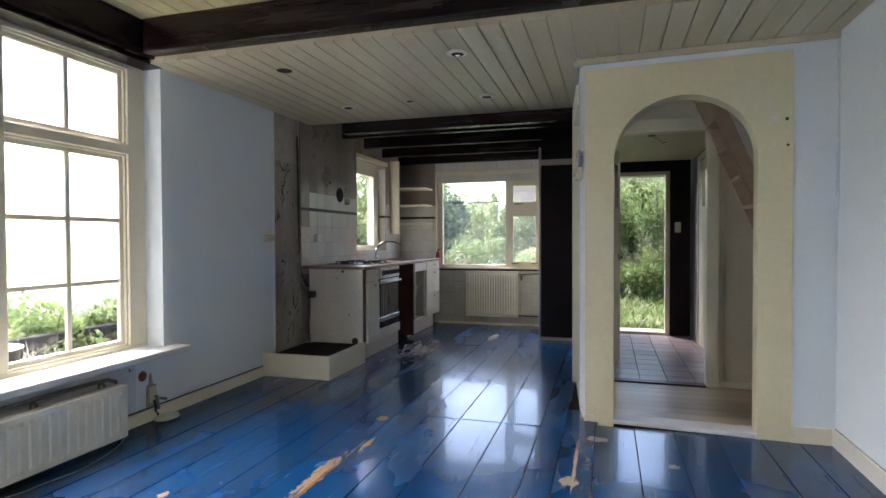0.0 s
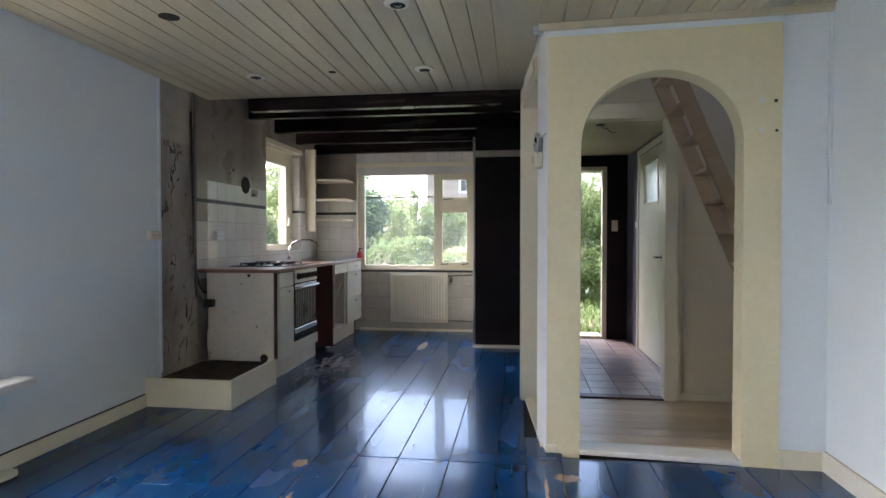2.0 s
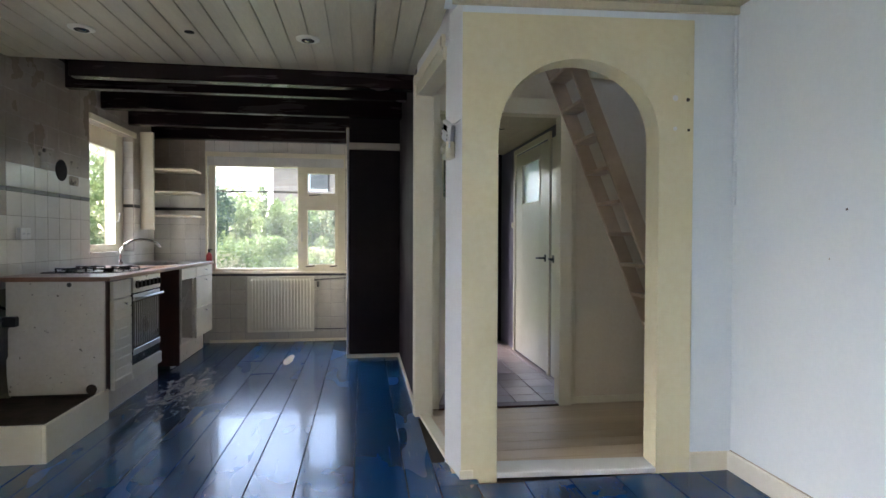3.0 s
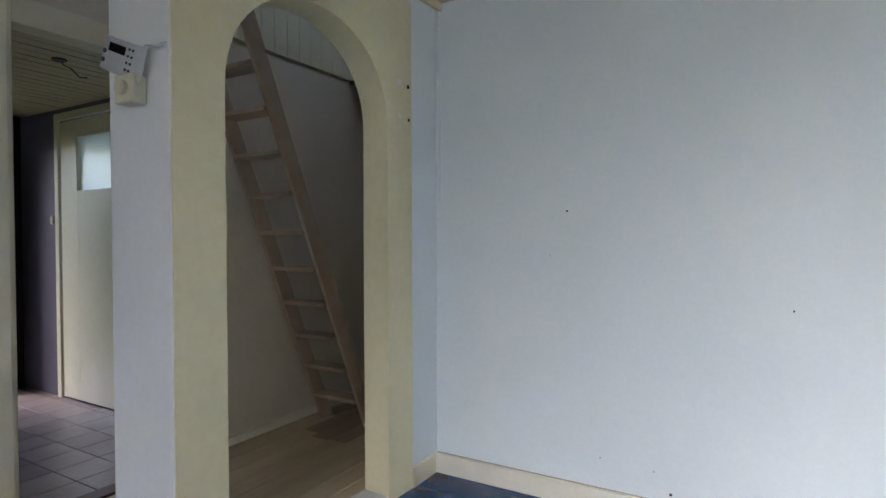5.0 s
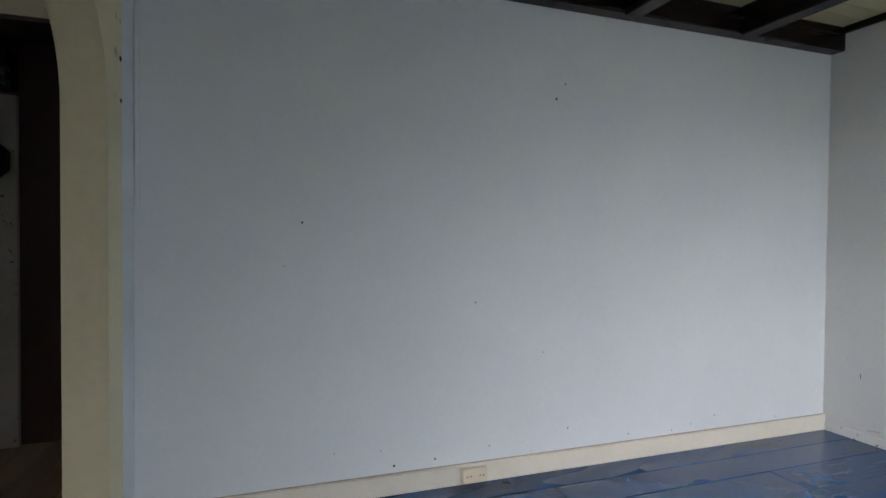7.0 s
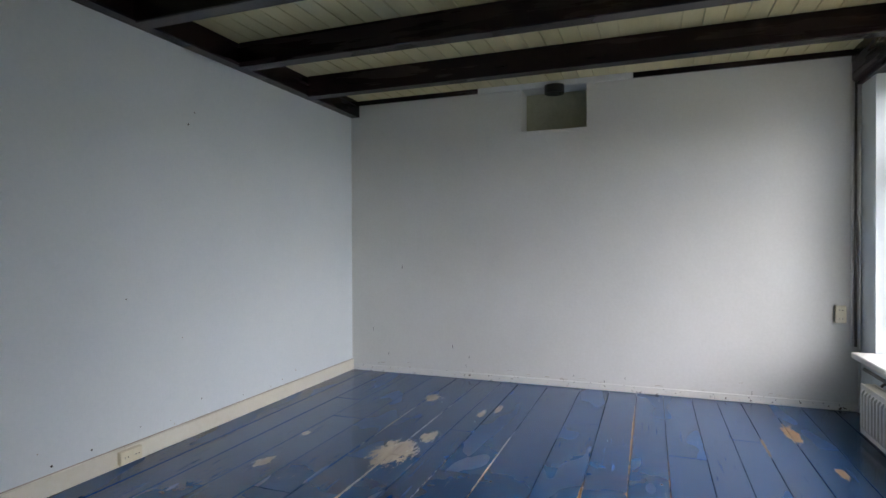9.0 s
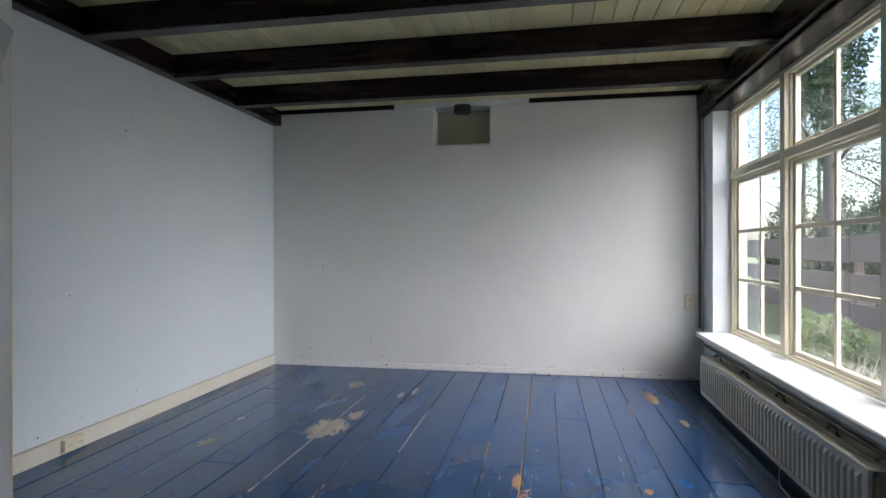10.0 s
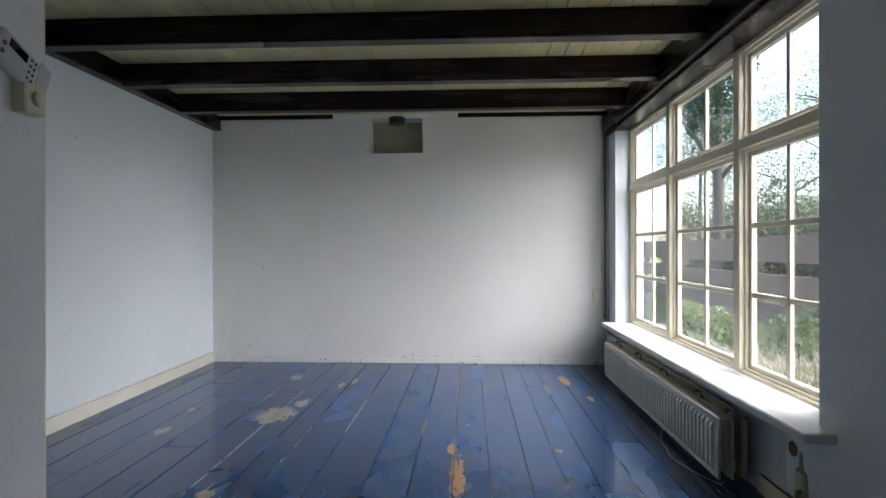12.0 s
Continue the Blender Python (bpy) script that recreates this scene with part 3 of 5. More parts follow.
structure(box("ceiling_upstairs", 3.2, 4.82, 0.03, 1.25, 4.4, 4.5, CEIL), "upstairs ceiling", "ceiling")
tr = structure(box("trim", 2.59, RX, -0.03, -0.008, 2.215, CEIL_M, CEIL), "cream ceiling trim")
tr.rotation_euler = (0, 0, radians(-3.4))
tr.location = Vector((3.76, 0, 0)) - Matrix.Rotation(radians(-3.4), 3, "Z") @ Vector((3.76, 0, 0))
hatch = structure(thing("stair_hatch", "cream boarded lining of the stair opening", "hatch"))
box("east_lining", 4.70, 4.72, 0.13, 1.13, 2.23, 2.5, ARCHMAT, hatch)
for k in range(11):
    box("lining_board", 3.62 + k * 0.1, 3.718 + k * 0.1, 1.13, 1.15, 2.23, 2.5, ARCHMAT, hatch)

# ---- beams ----
beams = "ceiling beams"
for y, z in ((-0.775, 2.285), (-1.557, 2.33), (-2.34, 2.33), (-3.12, 2.33)):
    o = box("ceiling_beam", 0.06, 3.885, y, y + 0.10, z, CEIL_S, BEAM, bevel=0.006)
    tagged(o, "dark stained wooden ceiling beam across the living room", "beam", beams)
for k in range(4):
    y = 1.98 + 0.56 * k
    z = 2.24 - 0.025 * k
    o = box("ceiling_beam", 0.0, 2.53, y, y + 0.08, z, 2.42, BEAM, bevel=0.006)
    tagged(o, "black stained kitchen ceiling beam with a glossy underside", "beam", "kitchen beams")
o = box("ceiling_beam", 0.35, 2.53, 1.312, 1.40, 2.15, 2.25, BEAM, bevel=0.006)
tagged(o, "black stained beam at the edge of the boarded ceiling", "beam", "kitchen beams")
tagged(box("wall_plate", 3.885, RX, BY, -0.675, 2.345, CEIL_S, BEAM, bevel=0.006), "dark stained wall plate above the plain wall", "beam")
tagged(box("wall_plate", -0.13, 0.025, BY, -0.575, 2.246, 2.271, BEAM, bevel=0.006), "glossy dark stained lower moulding above the large window", "beam")
tagged(box("wall_plate", -0.25, 0.06, BY, -0.56, 2.272, CEIL_S, BEAM, bevel=0.008), "glossy dark stained plate above the large window", "beam")
structure(box("trim", 2.734, 3.885, BY, BY + 0.025, 2.45, CEIL_S, BEAM), "dark strip at the ceiling")
structure(box("trim", 0.06, 1.48, BY, BY + 0.025, 2.45, CEIL_S, BEAM), "dark strip at the ceiling")

structure(box("trim", 1.482, 2.732, BY, BY + 0.03, 2.445, CEIL_S, STRIP), "white board at the ceiling between the dark strips")
# thin added sheet that darkens the niche back as its shade would
structure(box("niche_back", 1.834, 2.360, BY - 0.2095, BY - 0.20, 2.102, 2.448, NICHE_SHADE, bevel=0), "green-grey back of the niche with its shade put into the colour", "wall")
structure(box("wall_under_window", 0.0, 0.003, BY, -0.80, 0.0, 0.408, STAINED, bevel=0), "stained and flaking plaster below the window board", "wall")

# ---- large west window ----
def window_west():
    y0, y1, z0, z1 = WW[0], WW[1], 0.45, 2.272
    w = structure(thing("window_1", "large cream painted wooden window with small panes", "window"))
    xf, xb = -0.130, -0.205
    posts = [(y0, y0 + 0.05), (-2.605, -2.535), (-1.535, -1.465), (y1 - 0.135, y1)]
    for a, b in posts:
        box("frame_post", xb, xf + (0.012 if -3 < a < -1 else 0), a, b, z0 + 0.022, z1 - 0.05, CREAM, w, bevel=0.004)
    box("frame_sill", xb, xf, y0, y1, z0, z0 + 0.022, CREAM, w, bevel=0.003)
    box("frame_head", xb, xf, y0, y1, z1 - 0.05, z1, CREAM, w, bevel=0.003)
    for i in range(3):
        a, b = posts[i][1], posts[i + 1][0]
        box("transom", xb, xf + 0.012, a, b, 1.685, 1.745, CREAM, w, bevel=0.004)
        for nm, c0, c1, rows in (("lower_sash", z0 + 0.022, 1.685, 3), ("top_light", 1.745, z1 - 0.05, 1)):
            s = 0.038
            bm = bmesh.new()
            x0, x1 = -0.198, -0.166
            cuboid(bm, x0, x1, a, a + s, c0, c1)
            cuboid(bm, x0, x1, b - s, b, c0, c1)
            cuboid(bm, x0, x1, a + s, b - s, c0, c0 + s)
            cuboid(bm, x0, x1, a + s, b - s, c1 - s, c1)
            sash = part(nm, bm, CREAM, w, bevel=0.003)
            bm = bmesh.new()
            for c in frame_cells(a, b, c0, c1, [(a + 0.013, b - 0.013, c0 + 0.013, c1 - 0.013)]):
                cuboid(bm, -0.165, -0.146, *c)
            part("stop_bead", bm, CREAM, sash, bevel=0.002)
            gz0, gz1 = c0 + s, c1 - s
            step = (gz1 - gz0) / rows
            mid = (a + b) / 2
            box("glazing_bar", x0 + 0.006, x1 - 0.004, mid - 0.015, mid + 0.015, gz0, gz1, CREAM, sash)
            for k in range(1, rows):
                for p, q in ((a + s, mid - 0.015), (mid + 0.015, b - s)):
                    box("glazing_bar", x0 + 0.006, x1 - 0.004, p, q, gz0 + k * step - 0.014, gz0 + k * step + 0.014, CREAM, sash)
            for k in range(rows):
                for p, q in ((a + s, mid - 0.015), (mid + 0.015, b - s)):
                    g = box("pane", -0.188, -0.184, p - 0.004, q + 0.004, gz0 + k * step + 0.004, gz0 + (k + 1) * step - 0.004, GLASS, sash, bevel=0)
                    g.visible_shadow = False
    bm = bmesh.new()
    tube(bm, [(-0.128, -2.07, 1.755), (-0.10, -2.06, 1.765), (-0.095, -2.02, 1.80), (-0.10, -1.98, 1.79)], 0.008, 8)
    part("window_catch", bm, STEEL, w, "worn metal casement catch", smooth=True)
    return w


window_west()
bm = bmesh.new()
cuboid(bm, -0.135, 0.125, WW[0] - 0.03, -0.46, 0.41, 0.45)
structure(part("window_sill", bm, SILLMAT, bevel=0.006), "thick white painted window board with dirt specks", "window sill")


def framed_window(name, label, plane, opening, lights, depth, axis, outward, glazing=GLASS):
    """A window of fixed outer frame and lights. lights: (a0, a1, z0, z1, opens)."""
    a0, a1, z0, z1 = opening
    w = structure(thing(name, label, "window"))

    def b(nm, p, q, r, s_, d0, d1, mat, parent, bevel=0.003):
        lo, hi = sorted((plane + outward * d0, plane + outward * d1))
        if axis == "y":
            return box(nm, p, q, lo, hi, r, s_, mat, parent, bevel=bevel)
        return box(nm, lo, hi, p, q, r, s_, mat, parent, bevel=bevel)
    cells_a = sorted({a0, a1} | {v for l in lights for v in l[:2]})
    bm = bmesh.new()
    lo, hi = sorted((plane + outward * depth, plane + outward * (depth + 0.07)))
    for r in frame_cells(a0, a1, z0, z1, [l[:4] for l in lights]):
        if axis == "y":
            cuboid(bm, r[0], r[1], lo, hi, r[2], r[3])
        else:
            cuboid(bm, lo, hi, r[0], r[1], r[2], r[3])
    part("window_frame", bm, CREAM, w, bevel=0.002)
    for l in lights:
        p, q, r, s_, opens = l
        e = 0.04 if opens else 0.0
        if opens:
            bm = bmesh.new()
            lo, hi = sorted((plane + outward * (depth - 0.008), plane + outward * (depth + 0.04)))
            for c in frame_cells(p, q, r, s_, [(p + e, q - e, r + e, s_ - e)]):
                if axis == "y":
                    cuboid(bm, c[0], c[1], lo, hi, c[2], c[3])
                else:
                    cuboid(bm, lo, hi, c[0], c[1], c[2], c[3])
            holder = part("sash", bm, CREAM, w, bevel=0.002)
        else:
            holder = w
        g = b("pane", p + e - 0.005, q - e + 0.005, r + e - 0.005, s_ - e + 0.005, depth + 0.028, depth + 0.032, glazing, holder, 0)
        g.visible_shadow = False
    return w


nwin = framed_window("window_2", "white painted kitchen window with one fixed and two opening lights", FY, NW,
                     [(0.605, 1.475, 0.80, 1.905, False), (1.54, 1.915, 1.585, 1.88, True), (1.54, 1.915, 0.80, 1.48, True)], 0.05, "y", 1, DUSTY)
box("glazing_strip", 0.606, 1.474, FY + 0.084, FY + 0.090, 1.630, 1.646, PIPEMAT, nwin, "thin grey strip across the pane", bevel=0)
swin = framed_window("window_3", "small cream painted window beside the tiled splashback", 0.0, SW,
                     [(2.40, 3.07, 1.03, 1.97, True)], 0.09, "x", -1)
structure(box("window_casing", 0.010, 0.024, 2.33, 3.25, 2.085, 2.135, CREAM), "cream casing board")
structure(box("window_board", -0.085, 0.012, 2.352, 3.218, 1.0, 1.008, TILE), "white tiled window board", "window sill")
structure(box("window_casing", NW[0] - 0.02, NW[1] + 0.02, FY - 0.02, FY, NW[3], NW[3] + 0.05, CREAM), "cream casing board")
structure(box("window_casing", NW[0] - 0.02, NW[0], FY - 0.02, FY, NW[2], NW[3], CREAM), "cream casing board")
structure(box("window_casing", NW[1], NW[1] + 0.02, FY - 0.02, FY, NW[2], NW[3], CREAM), "cream casing board")
structure(box("window_sill", NW[0] - 0.03, 2.03, FY - 0.03, FY + 0.05, 0.745, 0.765, CREAM), "narrow white window sill", "window sill")

# ---- kitchen and other floors (substrates) ----
structure(box("floor_base", -T, 5.34, BY - T, FY + T, -0.3, -0.022, GAPS, bevel=0), "dark base under the floors", "floor")

# ---- north west corner: shelves, cupboard, closet ----
shelf = thing("corner_shelf", "cream painted corner shelf unit with three rounded shelves", "shelf")
box("side_board", 0.012, 0.132, 3.36, 3.40, 1.21, 2.17, CREAM, shelf)
for z in (1.36, 1.60, 1.825):
    bm = bmesh.new()
    pts = [(0.05, FY - 0.008), (0.05, 3.40), (0.42, 3.40)] + [(0.42 + 0.06 * math.sin(a), 3.46 - 0.06 * math.cos(a)) for a in (0.4, 0.8, 1.2, 1.57)] + [(0.48, FY - 0.008)]
    lo = [bm.verts.new((x, y, z - 0.018)) for x, y in pts]
    hi = [bm.verts.new((x, y, z)) for x, y in pts]
    bm.faces.new(lo[::-1]); bm.faces.new(hi)
    for i in range(len(pts)):
        j = (i + 1) % len(pts)
        bm.faces.new((lo[i], lo[j], hi[j], hi[i]))
    part("shelf", bm, CREAM, shelf)

closet = thing("boxed_cupboard", "tall black painted boxed-in cupboard beside the kitchen window", "cupboard")
box("front", 2.055, 2.53, 2.81, 2.835, 0.035, 1.965, BLACK, closet, bevel=0.003)
box("side", 2.03, 2.055, 2.81, FY, 0.0, 2.17, CREAM, closet, "pale side board")
box("top_strip", 2.055, 2.53, 2.80, 2.835, 1.967, 2.03, GRIMY, closet, "grey strip along the top")
box("upper_front", 2.055, 2.53, 2.815, 2.84, 2.032, 2.42, BLACK, closet)
box("base_strip", 2.055, 2.53, 2.80, 2.835, 0.0, 0.033, CREAM, closet, "pale base strip")

# ---- radiators ----
def radiator(name, label, length, height, depth, panels, pitch, rib=0.013):
    """Panel radiator along x, front towards -y, origin at its lower left front."""
    r = thing(name, label, "radiator")
    for k in range(panels):
        y = k * (depth / max(panels - 1, 1)) if panels > 1 else 0
        bm = bmesh.new()
        n = int(length / pitch)
        m = 0.03
        prof = [(0, 0), (m, 0)]
        p = (length - 2 * m) / n
        for i in range(n):
            x = m + i * p
            prof += [(x + p * 0.12, 0.0), (x + p * 0.22, -rib), (x + p * 0.62, -rib), (x + p * 0.72, 0.0)]
        prof += [(length - m, 0), (length, 0)]
        rows = [(0.0, 0), (0.025, 0), (0.045, 1), (height - 0.045, 1), (height - 0.025, 0), (height, 0)]
        vs = [[bm.verts.new((x, y + (q * f), z)) for x, q in prof] for z, f in rows]
        for i in range(len(rows) - 1):
            for j in range(len(prof) - 1):
                bm.faces.new((vs[i][j], vs[i][j + 1], vs[i + 1][j + 1], vs[i + 1][j]))
        cuboid(bm, 0, length, y + 0.001, y + 0.012, 0, height)
        part("panel", bm, RADMAT, r, bevel=0)
    if panels > 1:
        box("top_grille", 0.004, length - 0.004, 0.013, depth * 0.45, height - 0.006, height, RADMAT, r)
    else:
        box("top_cover", 0, length, 0.013, 0.05, height - 0.01, height, RADMAT, r)
    return r


wr = radiator("radiator", "long low off-white steel radiator under the window board", 2.21, 0.29, 0.125, 3, 0.05)
wr.rotation_euler = (0, 0, radians(90))
wr.location = (0.185, -3.245, 0.04)
for y in (-3.15, -2.6, -2.05, -1.5, -1.12):
    bm = bmesh.new()
    tube(bm, [(0.07, y, 0.31), (0.075, y, 0.345), (0.10, y, 0.352), (0.115, y, 0.335)], 0.008, 6)
    cuboid(bm, 0.004, 0.07, y - 0.012, y + 0.012, 0.10, 0.31)
    o = part("wall_bracket", bm, PIPEMAT, None)
    tagged(o, "grey radiator bracket on the wall", "bracket", "radiator brackets")
bm = bmesh.new()
tube(bm, [(0.09, -3.5, 0.365), (0.09, -1.16, 0.365), (0.092, -1.08, 0.362), (0.095, -1.03, 0.34), (0.10, -1.02, 0.30), (0.10, -1.015, 0.05), (0.10, -1.015, 0.0)], 0.011, 10)
tagged(part("heating_pipe", bm, PIPEMAT, smooth=True), "grey steel heating pipe bent above the radiator", "pipe")
kr = radiator("radiator", "ribbed cream steel radiator on the tiled wall under the kitchen window", 0.70, 0.60, 0.05, 1, 0.035, 0.017)
kr.location = (0.958, 3.69, 0.115)
bm = bmesh.new()
tube(bm, [(1.655, 3.71, 0.675), (1.72, 3.71, 0.68), (1.80, 3.72, 0.685), (2.03, 3.725, 0.695)], 0.009, 8)
tagged(part("heating_pipe", bm, PIPEMAT, smooth=True), "thin pipe from the kitchen radiator to the cupboard", "pipe")
bm = bmesh.new()
tube(bm, [(1.655, 3.71, 0.14), (2.03, 3.72, 0.135)], 0.008, 8)
tagged(part("heating_pipe", bm, PIPEMAT, smooth=True), "thin low pipe from the kitchen radiator", "pipe")
bm = bmesh.new()
disc(bm, (1.70, 3.71, 0.60), (0, 0, 1), 0.014, 0.06, 10)
tagged(part("radiator_valve", bm, PIPEMAT, smooth=True), "small grey radiator valve", "valve")

bm = bmesh.new()
tube(bm, [(0.010, 1.062, 2.10), (0.010, 1.068, 1.75), (0.012, 1.08, 1.30), (0.012, 1.086, 1.05), (0.014, 1.105, 0.88), (0.016, 1.135, 0.78), (0.02, 1.19, 0.71), (0.03, 1.26, 0.685), (0.06, 1.31, 0.67)], 0.0085, 8)
tagged(part("cable", bm, BLACKPLASTIC, smooth=True), "grey-black cable running down the soiled wall to the unit", "cable")

# ---- kitchen units ----
def pull(parent, x, y, z):
    bm = bmesh.new()
    pts = [(x, y - 0.012, z), (x + 0.018, y - 0.012, z - 0.003), (x + 0.022, y, z - 0.012), (x + 0.018, y + 0.012, z - 0.003), (x, y + 0.012, z)]
    tube(bm, pts, 0.004, 8)
    part("handle", bm, CHROME, parent, "small ring handle", smooth=True)


def grooved_front(name, parent, y0, y1, z0, z1, grooves):
    bm = bmesh.new()
    if grooves:
        h = (z1 - z0) / grooves
        cuboid(bm, 0.620, 0.6395, y0 + 0.001, y1 - 0.001, z0 + 0.001, z1 - 0.001)
        base = part(name, bm, UNITCREAM, parent, bevel=0.001)
        for k in range(grooves):
            box("slat", 0.6396, 0.646, y0, y1, z0 + k * h + 0.0035, z0 + (k + 1) * h - 0.0035, UNITCREAM, base, bevel=0.001)
        return base
    else:
        cuboid(bm, 0.622, 0.642, y0, y1, z0, z1)
    return part(name, bm, UNITCREAM, parent, bevel=0 if grooves else 0.002)


end = thing("base_cabinet", "narrow white kitchen cabinet with a stained and chipped end panel", "kitchen cabinet")
bm = bmesh.new()
prof = [(0.085, 0.18), (0.620, 0.18), (0.620, 0.866), (0.075, 0.866), (0.075, 0.62), (0.10, 0.62), (0.10, 0.60), (0.085, 0.58), (0.085, 0.42), (0.075, 0.40), (0.075, 0.30)]
lo = [bm.verts.new((x, 1.15, z)) for x, z in prof]
hi = [bm.verts.new((x, 1.168, z)) for x, z in prof]
bm.faces.new(lo); bm.faces.new(hi[::-1])
for i in range(len(prof)):
    j = (i + 1) % len(prof)
    bm.faces.new((lo[j], lo[i], hi[i], hi[j]))
part("end_panel", bm, UNIT, end)
box("body", 0.08, 0.615, 1.17, 1.51, 0.18, 0.864, REDBROWN, end)
d = grooved_front("door", end, 1.225, 1.49, 0.17, 0.74, 9)
pull(d, 0.642, 1.37, 0.71)
d = grooved_front("drawer_front", end, 1.225, 1.49, 0.745, 0.855, 0)
bm = bmesh.new()
disc(bm, (0.425, 1.1495, 0.845), (0, -1, 0), 0.014, 0.0015, 14)
part("cable_hole", bm, BLACKPLASTIC, end, "round dark hole in the panel")
box("plug", 0.075, 0.15, 1.10, 1.148, 0.60, 0.66, BLACKPLASTIC, end, "dark brown cable outlet", 0.006)

oven = thing("gas_cooker", "built-in steel and dark glass oven with a row of black knobs", "oven")
box("body", 0.06, 0.60, 1.52, 2.03, 0.18, 0.862, DARKMETAL, oven)
box("control_panel", 0.60, 0.645, 1.52, 2.03, 0.755, 0.862, STEEL, oven)
for k in range(6):
    bm = bmesh.new()
    y = 1.585 + k * 0.075
    disc(bm, (0.645, y, 0.81), (1, 0, 0), 0.024 if k else 0.028, 0.012, 16)
    cuboid(bm, 0.655, 0.672, y - 0.006, y + 0.006, 0.79, 0.83)
    part("knob", bm, BLACKPLASTIC, oven)
box("door", 0.60, 0.640, 1.525, 2.025, 0.33, 0.745, OVENGLASS, oven, "dark glass oven door", 0.004)
box("door_rim", 0.640, 0.644, 1.525, 2.025, 0.33, 0.372, STEEL, oven)
box("door_rim", 0.640, 0.644, 1.525, 2.025, 0.70, 0.745, STEEL, oven)
bm = bmesh.new()
tube(bm, [(0.64, 1.56, 0.715), (0.675, 1.56, 0.72), (0.68, 1.60, 0.72), (0.68, 1.96, 0.72), (0.675, 2.0, 0.72), (0.64, 2.0, 0.715)], 0.009, 10)
part("door_handle", bm, STEEL, oven, smooth=True)
box("vent_panel", 0.60, 0.638, 1.525, 2.025, 0.265, 0.325, DARKMETAL, oven)
bm = bmesh.new()
for k in range(12):
    cuboid(bm, 0.6395, 0.6415, 1.56 + k * 0.038, 1.566 + k * 0.038, 0.385, 0.69)
part("reflector_strips", bm, STEEL, oven)
box("drawer", 0.595, 0.645, 1.50, 2.05, 0.175, 0.26, UNITCREAM, oven, "white drawer under the oven")

sinkc = thing("base_cabinet", "open white sink cabinet with a red-brown side and missing door", "kitchen cabinet")
box("side_panel", 0.05, 0.625, 2.53, 2.55, 0.03, 0.864, REDBROWN, sinkc, "red-brown side panel")
box("back_panel", 0.045, 0.055, 2.55, 2.96, 0.18, 0.864, UNIT, sinkc)
box("bottom_board", 0.055, 0.62, 2.55, 2.96, 0.18, 0.20, UNIT, sinkc)
grooved_front("drawer_front", sinkc, 2.555, 2.965, 0.765, 0.86, 0)
for y in (2.60, 2.93):
    box("rail", 0.60, 0.62, y, y + 0.018, 0.20, 0.762, UNIT, sinkc)
for a, b in (((0.50, 2.68, 0.205), (0.60, 2.90, 0.66)), ((0.42, 2.66, 0.205), (0.58, 2.80, 0.60))):
    bm = bmesh.new()
    tube(bm, [a, b], 0.012, 4)
    tagged(part("loose_board", bm, UNIT), "loose white shelf edge leaning inside the open cabinet", "board", "loose boards")
draw = thing("drawer_cabinet", "white kitchen drawer cabinet with three fronts", "kitchen cabinet")
box("body", 0.05, 0.615, 2.972, 3.52, 0.18, 0.864, UNIT, draw)
for z0, z1 in ((0.765, 0.86), (0.47, 0.76), (0.19, 0.465)):
    d = grooved_front("drawer_front", draw, 2.975, 3.515, z0, z1, 0)
    pull(d, 0.642, 3.25, z1 - 0.035)
for y0, y1 in ((1.21, 2.22), (2.56, 3.50)):
    tagged(box("plinth", 0.54, 0.556, y0, y1, 0.0, 0.178, UNIT, bevel=0.002), "white kitchen plinth board with scuffs", "plinth", "plinths")
    tagged(box("unit_base", 0.06, 0.53, y0, y1, 0.0, 0.176, GAPS, bevel=0.002), "dark timber base under the kitchen units", "plinth", "unit bases")
tagged(box("worktop", 0.008, 0.655, 1.13, 2.50, 0.866, 0.893, TOPWOOD, bevel=0.003), "dark wood worktop with a scratched front edge", "worktop")
top = thing("sink_top", "pale steel sink top with a wooden front edge", "sink")
box("surface", 0.008, 0.64, 2.502, 3.55, 0.868, 0.893, STEEL, top)
box("front_edge", 0.642, 0.655, 2.502, 3.55, 0.866, 0.893, TOPWOOD, top)
bm = bmesh.new()
for a in range(2):
    cuboid(bm, 0.15, 0.50, 2.62 + 0.0, 2.98, 0.8935 , 0.897)
part("bowl_rim", bm, STEEL, top)
tap = thing("kitchen_tap", "chrome swan-neck kitchen tap", "tap", at=(0, 0, 0))
bm = bmesh.new()
pts = [(0.13, 2.60, 0.897), (0.13, 2.60, 1.00)] + [(0.13 + 0.14 * (1 - math.cos(a)) / 1, 2.60 + 0.09 * (1 - math.cos(a)), 1.00 + 0.115 * math.sin(a)) for a in np.linspace(0.3, 2.7, 9)]
tube(bm, pts, 0.011, 10)
part("spout", bm, CHROME, tap, smooth=True)
bm = bmesh.new()
disc(bm, (0.13, 2.60, 0.897), (0, 0, 1), 0.024, 0.03, 16)
part("base", bm, CHROME, tap)
hob = thing("gas_hob", "black gas hob with cast pan supports set in the worktop", "hob")
box("plate", 0.08, 0.56, 1.50, 2.06, 0.8935, 0.90, DARKMETAL, hob, bevel=0.002)
for x in (0.20, 0.44):
    for y in (1.64, 1.92):
        bm = bmesh.new()
        disc(bm, (x, y, 0.90), (0, 0, 1), 0.035, 0.012, 16)
        part("burner", bm, DARKMETAL, hob)
        bm = bmesh.new()
        cuboid(bm, x - 0.10, x + 0.10, y - 0.004, y + 0.004, 0.912, 0.922)
        cuboid(bm, x - 0.004, x + 0.004, y - 0.11, y + 0.11, 0.9125, 0.9225)
